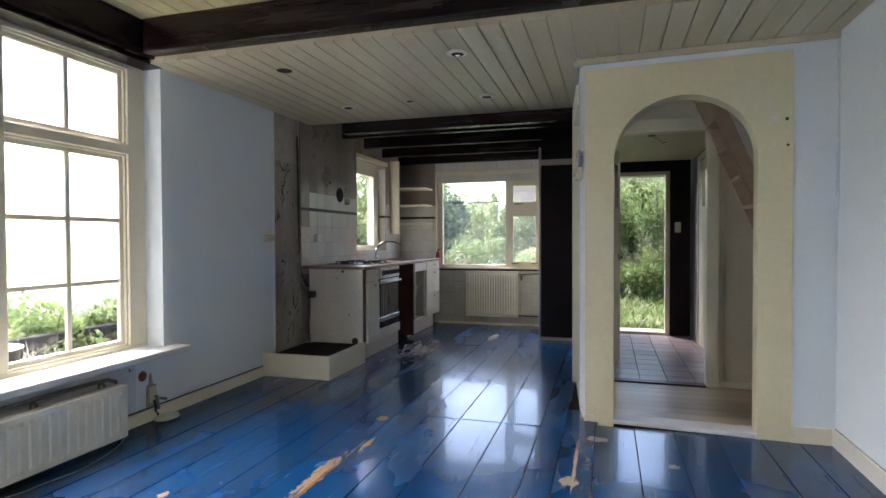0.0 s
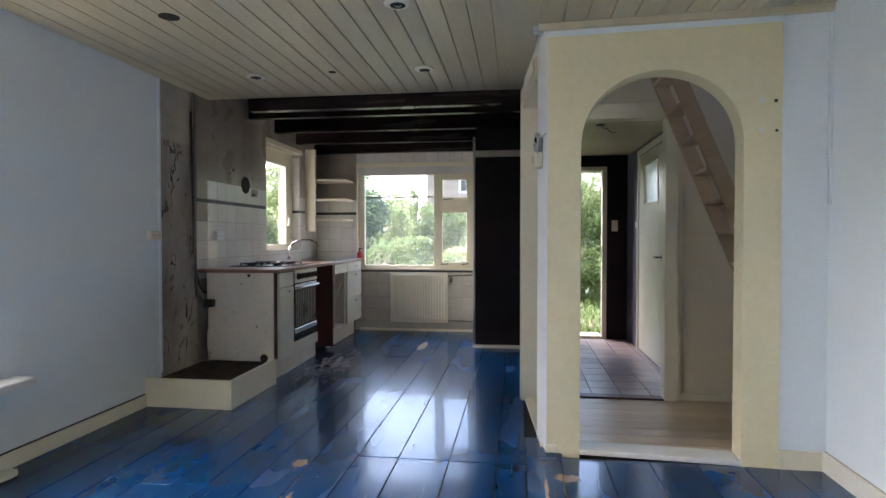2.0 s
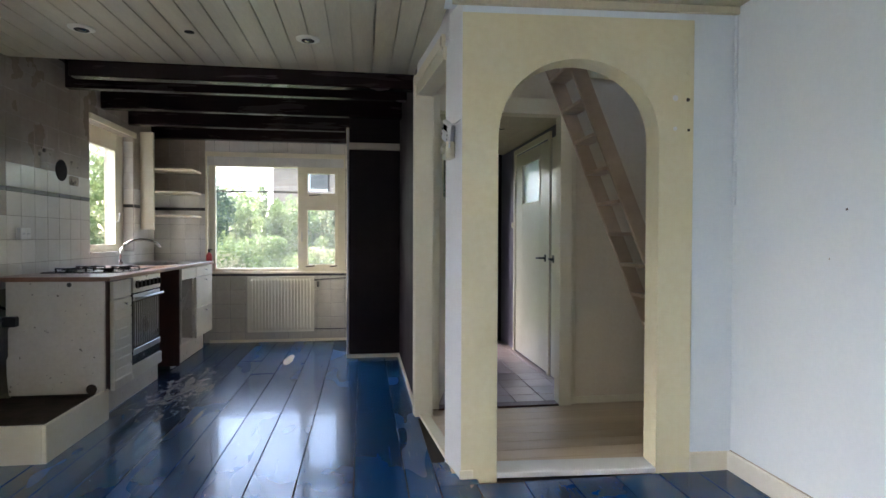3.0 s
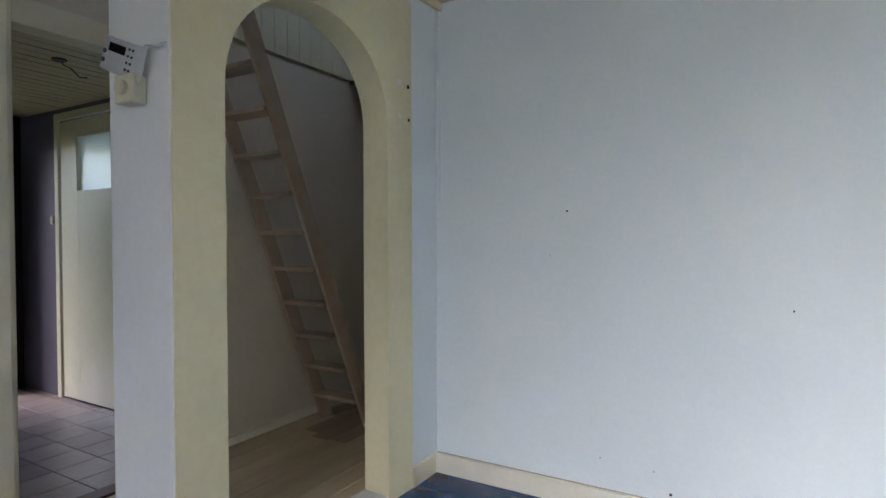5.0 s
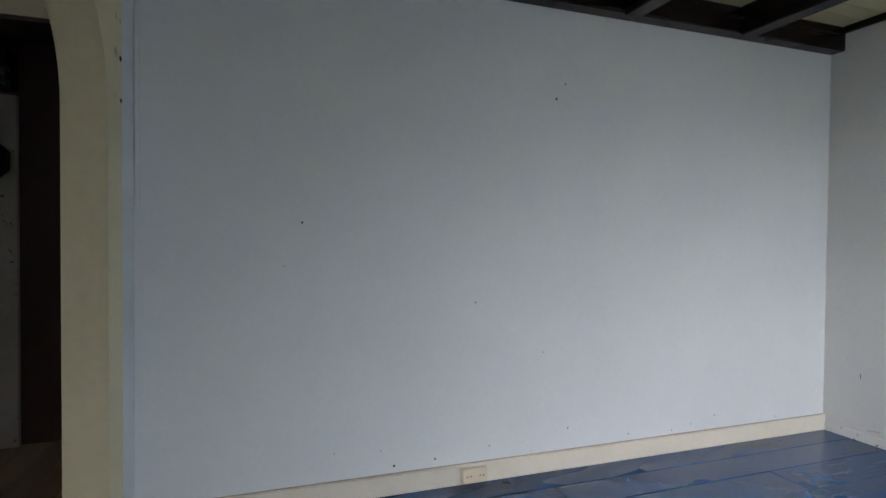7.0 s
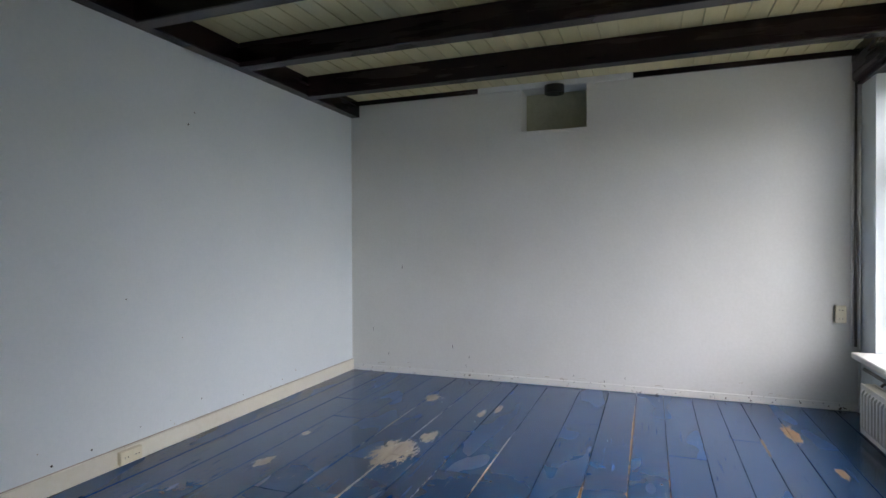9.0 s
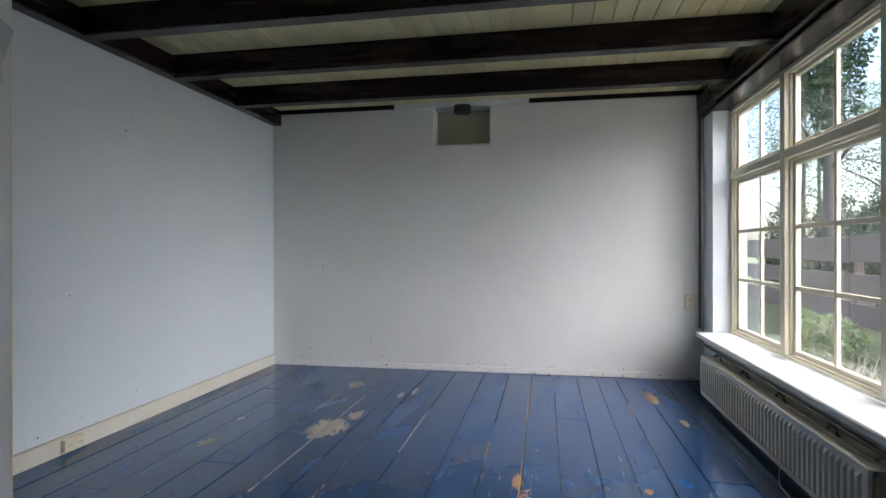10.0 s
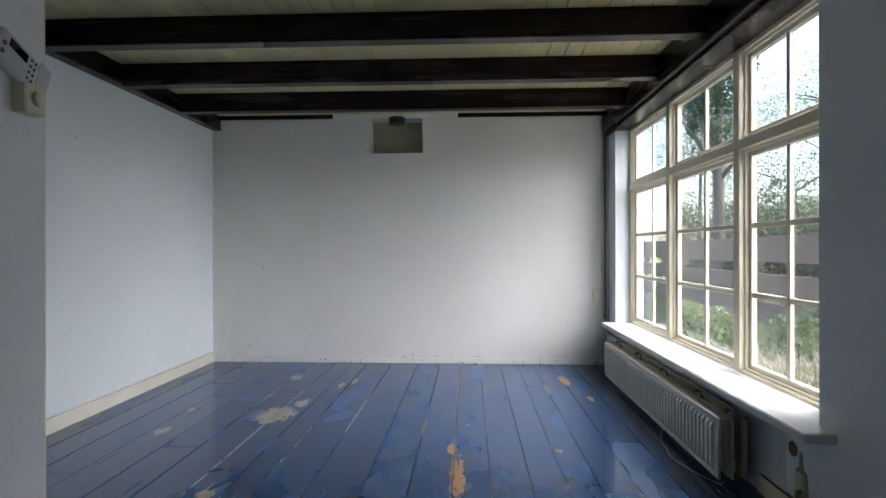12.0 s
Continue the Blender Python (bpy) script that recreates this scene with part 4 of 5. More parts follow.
        for s in (-0.095, 0.095):
            cuboid(bm, x + s - 0.004, x + s + 0.004, y - 0.004, y + 0.004, 0.90, 0.9122)
        part("pan_support", bm, DARKMETAL, hob)
ext = thing("red_bottle", "small red fire extinguisher bottle on the window sill", "fire extinguisher")
bm = bmesh.new()
tube(bm, [(0.555, 3.745, 0.765), (0.555, 3.745, 0.94), (0.555, 3.745, 0.965), (0.555, 3.745, 0.975)], [0.032, 0.032, 0.022, 0.012], 16)
part("body", bm, REDMAT, ext, smooth=True)
bm = bmesh.new()
tube(bm, [(0.555, 3.745, 0.975), (0.555, 3.745, 1.005)], 0.010, 10)
cuboid(bm, 0.545, 0.59, 3.738, 3.752, 1.0, 1.01)
part("valve", bm, BLACKPLASTIC, ext)

# ---- hearth box, soot wall, hose ----
hearth = thing("hearth_box", "low cream boxed hearth with a dirty brown tray", "hearth")
box("front", 0.0, 0.60, 0.51, 0.53, 0.0, 0.195, CREAM, hearth, bevel=0.003)
box("side", 0.60, 0.62, 0.51, 1.205, 0.0, 0.195, CREAM, hearth, bevel=0.003)
box("tray", 0.0, 0.60, 0.53, 1.205, 0.0, 0.155, DIRT, hearth, "dirty brown tray")
box("soot_panel", 0.0, 0.004, 0.695, 1.128, 0.155, 1.84, SOOT, None, bevel=0)
structure(bpy.data.objects["soot_panel"], "soot-stained and cracked plaster area", "wall")
structure(box("trim", 0.0, 0.012, 0.67, 0.692, 0.195, 2.25, WALL), "raised plaster edge")
bm = bmesh.new()
tube(bm, [(0.015, 1.085, 2.25), (0.018, 1.085, 1.85), (0.02, 1.08, 1.2), (0.022, 1.085, 0.85), (0.03, 1.09, 0.72), (0.06, 1.10, 0.65), (0.085, 1.105, 0.635)], 0.009, 8)
tagged(part("hose", bm, PIPEMAT, smooth=True), "dark gas hose hanging down the soiled wall", "hose")
bm = bmesh.new()
tube(bm, [(0.012, 1.085, 2.25), (0.012, 1.085, 1.98)], 0.011, 10)
tagged(part("conduit", bm, GRIMY, smooth=True), "grimy conduit at the top of the hose", "pipe")


# ---- sockets, switches, controls ----
def plate(name, label, category, w, h, d, mat=PLASTIC, pins=2, up=True):
    """A wall plate facing -y with its back at y = 0, centred."""
    o = thing(name, label, category)
    box("housing", -w / 2, w / 2, -d, 0, -h / 2, h / 2, mat, o, bevel=0.004)
    n = pins
    for k in range(n):
        c = (k - (n - 1) / 2) * (w / max(n, 1) if not up else h / n)
        bm = bmesh.new()
        for s in (-0.009, 0.009):
            at = (s, -d - 0.001, c) if up else (c + s, -d - 0.001, 0)
            disc(bm, (at[0], -d, at[2]), (0, -1, 0), 0.0035, 0.0015, 8)
        ring = (0, -d, c) if up else (c, -d, 0)
        part("pin_holes", bm, BLACKPLASTIC, o)
        bm = bmesh.new()
        disc(bm, ring, (0, -1, 0), 0.019, 0.0012, 20)
        part("socket_ring", bm, mat, o)
    return o


def put(o, x, y, z, turn, tilt=0):
    o.location = (x, y, z)
    o.rotation_euler = (0, radians(tilt), radians(turn))


put(plate("wall_socket", "yellowed double wall socket on the soiled wall edge", "socket", 0.11, 0.06, 0.035, up=False), 0.001, 0.60, 1.155, 90)
put(plate("wall_socket", "off-white double wall socket on the kitchen tiles", "socket", 0.11, 0.075, 0.03, SILLMAT, up=False), 0.008, 1.43, 1.155, 90)
put(plate("wall_socket", "yellowed wall socket near the window corner", "socket", 0.065, 0.12, 0.03), 0.124, BY + 0.001, 0.67, 180)
put(plate("wall_socket", "cream double wall socket on the skirting board", "socket", 0.13, 0.07, 0.03, CREAM, up=False), RX - 0.018, -1.46, 0.05, -90)
put(plate("light_switch", "cream light switch on the black wall", "switch", 0.065, 0.12, 0.025, pins=0), 3.56, 3.499, 1.27, 0)
put(plate("light_switch", "small cream switch beside the toilet door", "switch", 0.04, 0.06, 0.02, pins=0), 3.719, 3.06, 1.27, -90)

thermo = thing("thermostat", "white room thermostat hanging crooked by its wire", "thermostat")
box("housing", -0.080, 0.050, -0.028, 0, -0.043, 0.043, GREYPLASTIC, thermo, bevel=0.005)
box("screen", -0.055, 0.008, -0.0295, -0.0282, 0.008, 0.030, OVENGLASS, thermo, bevel=0)
box("flap", 0.046, 0.090, -0.034, -0.029, -0.046, 0.046, GREYPLASTIC, thermo, bevel=0.002)
for k in range(4):
    for j in (0, 1):
        bm = bmesh.new()
        disc(bm, (0.022 + j * 0.014, -0.0282, 0.028 - k * 0.017), (0, -1, 0), 0.0035, 0.002, 10)
        part("button", bm, BLACKPLASTIC, thermo)
for k in (0, 1):
    bm = bmesh.new()
    disc(bm, (-0.068, -0.0282, 0.004 - k * 0.022), (0, -1, 0), 0.006, 0.003, 12)
    part("button", bm, PIPEMAT, thermo)
thermo.location = (2.615, 0.212, 1.652)
thermo.scale = (1.14, 1.0, 1.14)
thermo.rotation_euler = (0, radians(22), radians(-84))
knobbox = thing("room_dial", "yellowed square dimmer box with a round knob", "dimmer")
box("housing", -0.041, 0.041, -0.045, 0, -0.040, 0.040, PLASTIC, knobbox, bevel=0.004)
bm = bmesh.new()
disc(bm, (0, -0.045, 0.002), (0, -1, 0), 0.021, 0.013, 20)
part("knob", bm, PLASTIC, knobbox, smooth=False)
knobbox.location = (2.618, 0.183, 1.56)
knobbox.rotation_euler = (0, 0, radians(-86))
bm = bmesh.new()
tube(bm, [(2.60, 0.15, 1.655), (2.605, 0.12, 1.68), (2.615, 0.09, 1.675), (2.635, 0.07, 1.69)], 0.003, 6)
tagged(part("wire", bm, GREYPLASTIC), "thin wire at the thermostat", "wire")

# ---- meter cupboard in the dim corner ----
meter = thing("electricity_meter", "electricity meter with black cover on a pale board", "electricity meter")
box("board", 5.18, 5.22, 0.76, 1.05, 0.0, 1.95, UNIT, meter, bevel=0.003)
box("meter_body", 5.10, 5.18, 0.845, 0.975, 1.70, 1.92, SILLMAT, meter, bevel=0.004)
box("meter_screen", 5.097, 5.0995, 0.865, 0.935, 1.875, 1.90, BLACKPLASTIC, meter, bevel=0)
box("meter_label", 5.097, 5.0995, 0.85, 0.97, 1.775, 1.778, BLACKPLASTIC, meter, bevel=0)
for k in range(3):
    box("terminal", 5.092, 5.0995, 0.86 + 0.035 * k, 0.88 + 0.035 * k, 1.712, 1.735, PIPEMAT, meter, bevel=0.001)
box("black_cover", 5.04, 5.18, 0.775, 1.03, 1.49, 1.675, BLACKPLASTIC, meter, bevel=0.045)
box("fuse_box", 5.06, 5.22, 0.76, 1.05, 1.97, 2.18, DARKMETAL, meter, bevel=0.01)
box("cable_duct", 5.15, 5.179, 0.86, 0.89, 0.02, 1.49, UNIT, meter, bevel=0.004)

# ---- ladder stair ----
lad = thing("ladder_stair", "steep brown wooden ladder stair with thin treads", "stairs")
X = lambda z: 4.40 - 0.415 * z
for y0, y1 in ((0.690, 0.711), (1.037, 1.058)):
    bm = bmesh.new()
    w = 0.10
    p = [(X(0) + 0.0, 0.0), (X(0) - w, 0.0), (X(2.62) - w, 2.62), (X(2.62), 2.62)]
    lo = [bm.verts.new((x, y0, z)) for x, z in p]
    hi = [bm.verts.new((x, y1, z)) for x, z in p]
    bm.faces.new(lo); bm.faces.new(hi[::-1])
    for i in range(4):
        j = (i + 1) % 4
        bm.faces.new((lo[j], lo[i], hi[i], hi[j]))
    part("rail", bm, LADDERWOOD, lad, bevel=0.003)
for k in range(12):
    z = 0.177 + 0.2 * k
    box("tread", X(z) - 0.105, X(z) + 0.01, 0.713, 1.035, z - 0.022, z, LADDERWOOD, lad, bevel=0.002)


# ---- doors ----
def leaf(name, label, w, h, glass=None, gm=GLASS, handle_z=0.97, side=1):
    """A door leaf from x = 0 (hinges) to x = w, thickness towards +y."""
    d = thing(name, label, "door")
    bm = bmesh.new()
    holes = [glass] if glass else []
    for r in frame_cells(0, w, 0.012, h, holes):
        cuboid(bm, r[0], r[1], 0, 0.038, r[2], r[3])
    part("panel", bm, CREAM, d, bevel=0.002)
    if glass:
        a0, a1, z0, z1 = glass
        box("pane", a0, a1, 0.016, 0.020, z0, z1, gm, d, bevel=0)
        bm = bmesh.new()
        for r in frame_cells(a0 - 0.012, a1 + 0.012, z0 - 0.012, z1 + 0.012, [(a0 + 0.006, a1 - 0.006, z0 + 0.006, z1 - 0.006)]):
            cuboid(bm, r[0], r[1], -0.008, 0.0, r[2], r[3])
        part("bead", bm, CREAM, d)
    hx = w - 0.055
    for s in (-1, 1):
        y = -0.001 if s < 0 else 0.039
        box("handle_plate", hx - 0.018, hx + 0.018, min(y, y + s * 0.006), max(y, y + s * 0.006), handle_z - 0.03, handle_z + 0.03, BLACKPLASTIC, d)
        bm = bmesh.new()
        tube(bm, [(hx, y, handle_z), (hx, y + s * 0.04, handle_z), (hx - 0.03, y + s * 0.045, handle_z), (hx - 0.11, y + s * 0.045, handle_z - 0.003)], 0.008, 8)
        part("handle", bm, BLACKPLASTIC, d, "black lever handle", smooth=True)
    return d


def door_casing(y0, y1, z, parent_label):
    f = structure(thing("door_frame", parent_label, "door frame"))
    box("casing", 3.70, 3.72, y0 - 0.05, y0, 0, z, CREAM, f)
    box("casing", 3.70, 3.72, y1, y1 + 0.05, 0, z, CREAM, f)
    box("casing", 3.70, 3.72, y0 - 0.05, y1 + 0.05, z, z + 0.05, CREAM, f)


door_casing(1.96, 2.96, 1.97, "cream casing of the toilet door")
d = leaf("door_1", "closed cream flush door with a small ribbed glass pane", 0.97, 1.955, (0.22, 0.755, 1.46, 1.84), OBSCURE)
d.location, d.rotation_euler = (3.712, 2.945, 0.0), (0, 0, radians(-90))
d = leaf("door_2", "narrow cream cupboard door standing almost shut", 0.60, 1.955)
d.location, d.rotation_euler = (3.745, 1.27, 0.0), (0, 0, radians(90))
d = leaf("door_3", "cream hall door standing open with a textured glass pane", 0.76, 1.95, (0.16, 0.66, 1.42, 1.82), OBSCURE)
d.location, d.rotation_euler = (2.692, 1.21, 0.0), (0, 0, radians(75))
f = structure(thing("door_frame", "pale frame of the outside doorway", "door frame"))
box("jamb", ED[1] - 0.05, ED[1], 3.485, 3.56, 0, ED[3], CREAM, f)
# outer part of the jamb in near-black, which keeps its sunlit face from glaring
box("outer_jamb", ED[1] - 0.035, ED[1], 3.562, 3.70, 0, ED[3], DARKTIMBER, f, "outer jamb coloured dark to hold down the daylight on it")
box("jamb", ED[0], ED[0] + 0.05, 3.485, 3.70, 0, ED[3], CREAM, f)
box("head", ED[0] + 0.05, ED[1] - 0.05, 3.485, 3.70, ED[3] - 0.045, ED[3], CREAM, f)
box("sill", ED[0] + 0.05, ED[1] - 0.05, 3.50, 3.76, 0.0, 0.03, CREAM, f)
box("lock_plate", ED[1] - 0.054, ED[1] - 0.05, 3.53, 3.56, 0.85, 1.05, PIPEMAT, f)

# ---- ceiling lamps ----
for x, y in ((1.92, -0.31), (1.878, 0.715), (0.70, 0.73)):
    s = thing("recessed_spotlight", "white recessed ceiling spotlight, unlit", "spotlight", "ceiling spotlights")
    bm = bmesh.new()
    tube(bm, [(x, y, 2.249), (x, y, 2.243), (x, y, 2.238)], [0.066, 0.064, 0.05], 28)
    part("ring", bm, RADMAT, s, smooth=False)
    bm = bmesh.new()
    tube(bm, [(x, y, 2.2379), (x, y, 2.236)], [0.037, 0.035], 20)
    part("recess", bm, HOLE, s)
    bm = bmesh.new()
    tube(bm, [(x, y, 2.2359), (x, y, 2.232)], [0.02, 0.014], 16)
    part("lamp", bm, CHROME, s)
for x, y, r in ((0.744, -0.30, 0.05), (1.25, 0.71, 0.026)):
    bm = bmesh.new()
    disc(bm, (x, y, 2.2485), (0, 0, 1), r, 0.004, 24)
    tagged(part("ceiling_hole", bm, HOLE), "empty round hole for a missing ceiling spotlight", "hole", "ceiling holes")
bm = bmesh.new()
tube(bm, [(3.16, 1.75, 2.055), (3.17, 1.75, 2.03), (3.20, 1.74, 2.02), (3.24, 1.73, 1.98), (3.27, 1.72, 1.985)], 0.003, 6)
disc(bm, (3.15, 1.75, 2.048), (0, 0, 1), 0.035, 0.007, 16)
tagged(part("lamp_wire", bm, BLACKPLASTIC), "bare lamp wires hanging from the vestibule ceiling", "wire")
bm = bmesh.new()
disc(bm, (2.085, BY + 0.02, 2.385), (0, 0, 1), 0.08, 0.065, 24)
tagged(part("flue_cap", bm, BLACKPLASTIC), "black round flue cap in the wall niche", "flue cap")
bm = bmesh.new()
for r in frame_cells(1.80, 2.395, 2.075, 2.45, [(1.832, 2.362, 2.10, 2.45)]):
    cuboid(bm, r[0], r[1], BY, BY + 0.006, r[2], r[3])
structure(part("niche_trim", bm, BACKWALL), "raised edge of the niche")

# ---- skirtings and wall details ----
# dark strip draws both the dirty gap and the shadow line along the skirting top
structure(box("skirting_gap", 0.0, 0.006, -1.0, 0.508, 0.08, 0.088, GAPS, bevel=0), "dark line over the skirting for its dirty gap and its shadow line")
structure(box("skirting_gap", RX - 0.006, RX, BY, -0.01, 0.095, 0.099, GRIMY, bevel=0), "dirty line over the skirting")
structure(box("baseboard", RX - 0.018, RX, BY, -0.002, 0.0, 0.095, RADMAT, bevel=0.003), "cream painted skirting board", "skirting")
structure(box("baseboard", 3.76, RX - 0.018, -0.014, 0.004, 0.0, 0.095, CREAM, bevel=0.003), "cream painted skirting board", "skirting")
structure(box("baseboard", 0.018, RX - 0.018, BY, BY + 0.010, 0.0, 0.055, SKIRT, bevel=0.003), "thin chipped white skirting", "skirting")
structure(box("baseboard", 0.0, 0.018, -1.0, 0.508, 0.0, 0.08, CREAM, bevel=0.003), "cream painted skirting board", "skirting")
structure(box("baseboard", 2.515, 2.53, 1.10, 2.80, 0.0, 0.035, CREAM, bevel=0.003), "narrow pale skirting", "skirting")
structure(box("baseboard", 0.56, 2.03, FY - 0.018, FY - 0.008, 0.0, 0.03, CREAM), "narrow pale skirting", "skirting")
structure(box("trim", RX - 0.012, RX - 0.0, -0.03, -0.012, 1.30, 2.25, WALL), "white cable cover in the corner")
for k, x in enumerate((0.012, 0.035, 0.058)):
    bm = bmesh.new()
    tube(bm, [(x, BY + 0.014, 0.45 if k else 0.0), (x, BY + 0.014, 2.40)], 0.008, 8)
    tagged(part("corner_pipe", bm, PIPEMAT if k == 1 else BACKWALL, smooth=True), "thin vertical pipe in the window corner", "pipe", "corner pipes")
bm = bmesh.new()
disc(bm, (0.0, -0.745, 0.295), (1, 0, 0), 0.032, 0.002, 20)
tagged(part("pipe_hole", bm, RUST), "rust-brown filled pipe hole in the wall", "hole")
tap2 = thing("drain_tap", "old brass drain tap on a scarred wall patch", "tap")
bm = bmesh.new()
ring = [(-0.722, 0.075), (-0.70, 0.06), (-0.655, 0.04), (-0.63, 0.065), (-0.634, 0.14), (-0.645, 0.225), (-0.668, 0.232), (-0.68, 0.30), (-0.692, 0.30), (-0.696, 0.235), (-0.718, 0.225)]
lo = [bm.verts.new((0.001, y, z)) for y, z in ring]
hi = [bm.verts.new((0.005, y, z)) for y, z in ring]
bm.faces.new(hi)
for i in range(len(ring)):
    j = (i + 1) % len(ring)
    bm.faces.new((lo[i], lo[j], hi[j], hi[i]))
part("plaster_scar", bm, SOOT, tap2)
box("wall_box", 0.005, 0.018, -0.708, -0.652, 0.115, 0.215, PLASTIC, tap2, "yellowed cover plate", 0.003)
bm = bmesh.new()
tube(bm, [(0.018, -0.675, 0.13), (0.03, -0.672, 0.10), (0.024, -0.668, 0.06), (0.03, -0.655, 0.035), (0.02, -0.645, 0.02)], 0.007, 8)
part("broken_cable", bm, BLACKPLASTIC, tap2)
bm = bmesh.new()
tube(bm, [(0.018, -0.66, 0.15), (0.03, -0.66, 0.15), (0.035, -0.66, 0.10), (0.035, -0.655, 0.07)], 0.010, 8)
tube(bm, [(0.02, -0.63, 0.13), (0.05, -0.60, 0.12)], 0.008, 8)
part("pipe", bm, PIPEMAT, tap2)
bm = bmesh.new()
rnd = random.Random(5)
pts = [(0.16, -1.02, 0.04), (0.16, -1.06, 0.006), (0.19, -1.12, 0.004), (0.235, -1.24, 0.004), (0.262, -1.36, 0.004), (0.268, -1.45, 0.004), (0.245, -1.56, 0.004), (0.24, -1.66, 0.004), (0.20, -1.78, 0.004), (0.15, -1.9, 0.004)]
tube(bm, pts, 0.0022, 5)
tagged(part("loose_wire", bm, GREYPLASTIC), "thin loose white wire on the blue floor", "wire")
for y, z, r in ((-1.905, 1.896, 0.006), (-1.956, 1.976, 0.004), (-1.07, 0.131, 0.006), (-1.27, 0.139, 0.005)):
    bm = bmesh.new()
    disc(bm, (RX, y, z), (-1, 0, 0), r, 0.002, 8)
    tagged(part("nail_hole", bm, BLACKPLASTIC), "small dark nail hole in the white wall", "nail hole", "nail holes")
for x, z, r, m in ((3.665, 1.81, 0.014, SILLMAT), (3.73, 1.805, 0.009, GAPS), (3.665, 1.665, 0.010, SILLMAT), (3.735, 1.66, 0.007, GAPS), (3.665, 1.93, 0.010, ARCHMAT), (3.73, 1.935, 0.008, ARCHMAT)):
    bm = bmesh.new()
    disc(bm, (x, -0.006, z), (0, -1, 0), r, 0.003, 12)
    tagged(part("wall_plug", bm, m), "filled plug hole in the cream board", "plug", "wall plugs")
bm = bmesh.new()
disc(bm, (0.0085, 1.915, 1.62), (1, 0, 0), 0.078, 0.004, 28)
tagged(part("vent_hole", bm, HOLE), "round black extractor hole in the tiled wall", "hole")

# stays and handles of the small windows
for x0, x1, z in ((1.60, 1.72, 1.60), (1.56, 1.66, 0.815), (1.82, 1.90, 0.815)):
    bm = bmesh.new()
    tube(bm, [(x0, FY + 0.036, z), ((x0 + x1) / 2, FY + 0.024, z + 0.004), (x1, FY + 0.03, z + 0.012)], 0.006, 6)
    part("window_stay", bm, DARKMETAL, nwin, "dark metal window stay")
bm = bmesh.new()
tube(bm, [(1.52, FY + 0.042, 1.10), (1.52, FY + 0.02, 1.10), (1.52, FY + 0.018, 1.20)], 0.006, 6)
part("window_handle", bm, STEEL, nwin)
bm = bmesh.new()
tube(bm, [(-0.085, 3.05, 1.28), (-0.060, 3.05, 1.28), (-0.055, 3.05, 1.36)], 0.008, 8)
tube(bm, [(-0.060, 3.05, 1.28), (-0.055, 3.01, 1.275)], 0.008, 8)
part("window_handle", bm, SILLMAT, swin, "white window handle")
# mortar remains round the extractor hole
rnd = random.Random(9)
for y, z, w, h in ((1.75, 1.70, 0.24, 0.10), (1.86, 1.73, 0.12, 0.07), (2.09, 1.68, 0.15, 0.05), (2.09, 1.56, 0.16, 0.08), (1.70, 1.62, 0.10, 0.05)):
    bm = bmesh.new()
    pts = [(w / 2 * math.copysign(abs(math.cos(a)) ** 0.4, math.cos(a)) * rnd.uniform(0.85, 1.1), h / 2 * math.copysign(abs(math.sin(a)) ** 0.4, math.sin(a)) * rnd.uniform(0.8, 1.15)) for a in ((i + 0.5) * math.pi / 7 for i in range(14))]
    lo = [bm.verts.new((0.0088, y + p, z + q)) for p, q in pts]
    hi = [bm.verts.new((0.0108, y + p * 0.9, z + q * 0.9)) for p, q in pts]
    bm.faces.new(hi)
    for i in range(14):
        bm.faces.new((lo[i], lo[(i + 1) % 14], hi[(i + 1) % 14], hi[i]))
    tagged(part("mortar_remains", bm, SOOT), "grey mortar remains on the tiles", "mortar", "mortar remains")
bm = bmesh.new()
disc(bm, (0.545, 1.1495, 0.205), (0, -1, 0), 0.032, 0.002, 10)
part("rotten_spot", bm, DIRT, end, "rotten brown spot at the foot")
bm = bmesh.new()
tube(bm, [(2.042, 2.79, 0.04), (2.042, 2.79, 0.8), (2.046, 2.79, 1.5), (2.042, 2.79, 2.15)], 0.009, 8)
tagged(part("cupboard_pipe", bm, GREYPLASTIC, smooth=True), "pale vertical cable pipe at the cupboard corner", "pipe")
# scuffs on the end wall
for k in range(34):
    x, z = rnd.uniform(0.3, 3.8), 0.05 + abs(rnd.gauss(0, 0.035)) + (rnd.uniform(0, 0.9) if k % 9 == 0 else 0)
    w, h = (rnd.uniform(0.002, 0.004), rnd.uniform(0.01, 0.035)) if k % 3 == 0 else (rnd.uniform(0.01, 0.06), rnd.uniform(0.0015, 0.004))
    bm = bmesh.new()
    cuboid(bm, x, x + w, BY, BY + 0.0015, z, z + h)
    tagged(part("paint_chip", bm, GRIMY if k % 3 else DIRT), "small chip in the wall paint", "paint chip", "wall paint chips")
for k in range(16):
    y, z = rnd.uniform(-3.6, -0.2), rnd.uniform(0.1, 0.22) if k % 4 else rnd.uniform(0.5, 1.6)
    w, h = rnd.uniform(0.002, 0.008), rnd.uniform(0.003, 0.010)
    bm = bmesh.new()
    cuboid(bm, RX - 0.0015, RX, y, y + w, z, z + h)
    tagged(part("paint_chip", bm, GRIMY if k % 3 else DIRT), "small chip in the wall paint", "paint chip", "wall paint chips")
# paint crumbs on the floor
for k in range(46):
    x, y = rnd.uniform(0.3, 3.7), rnd.uniform(-3.7, 0.0) if k % 3 else rnd.uniform(0, 3.3)
    if y > -0.1:
        x = rnd.uniform(0.8, 2.3)
    s = rnd.uniform(0.003, 0.008)
    bm = bmesh.new()
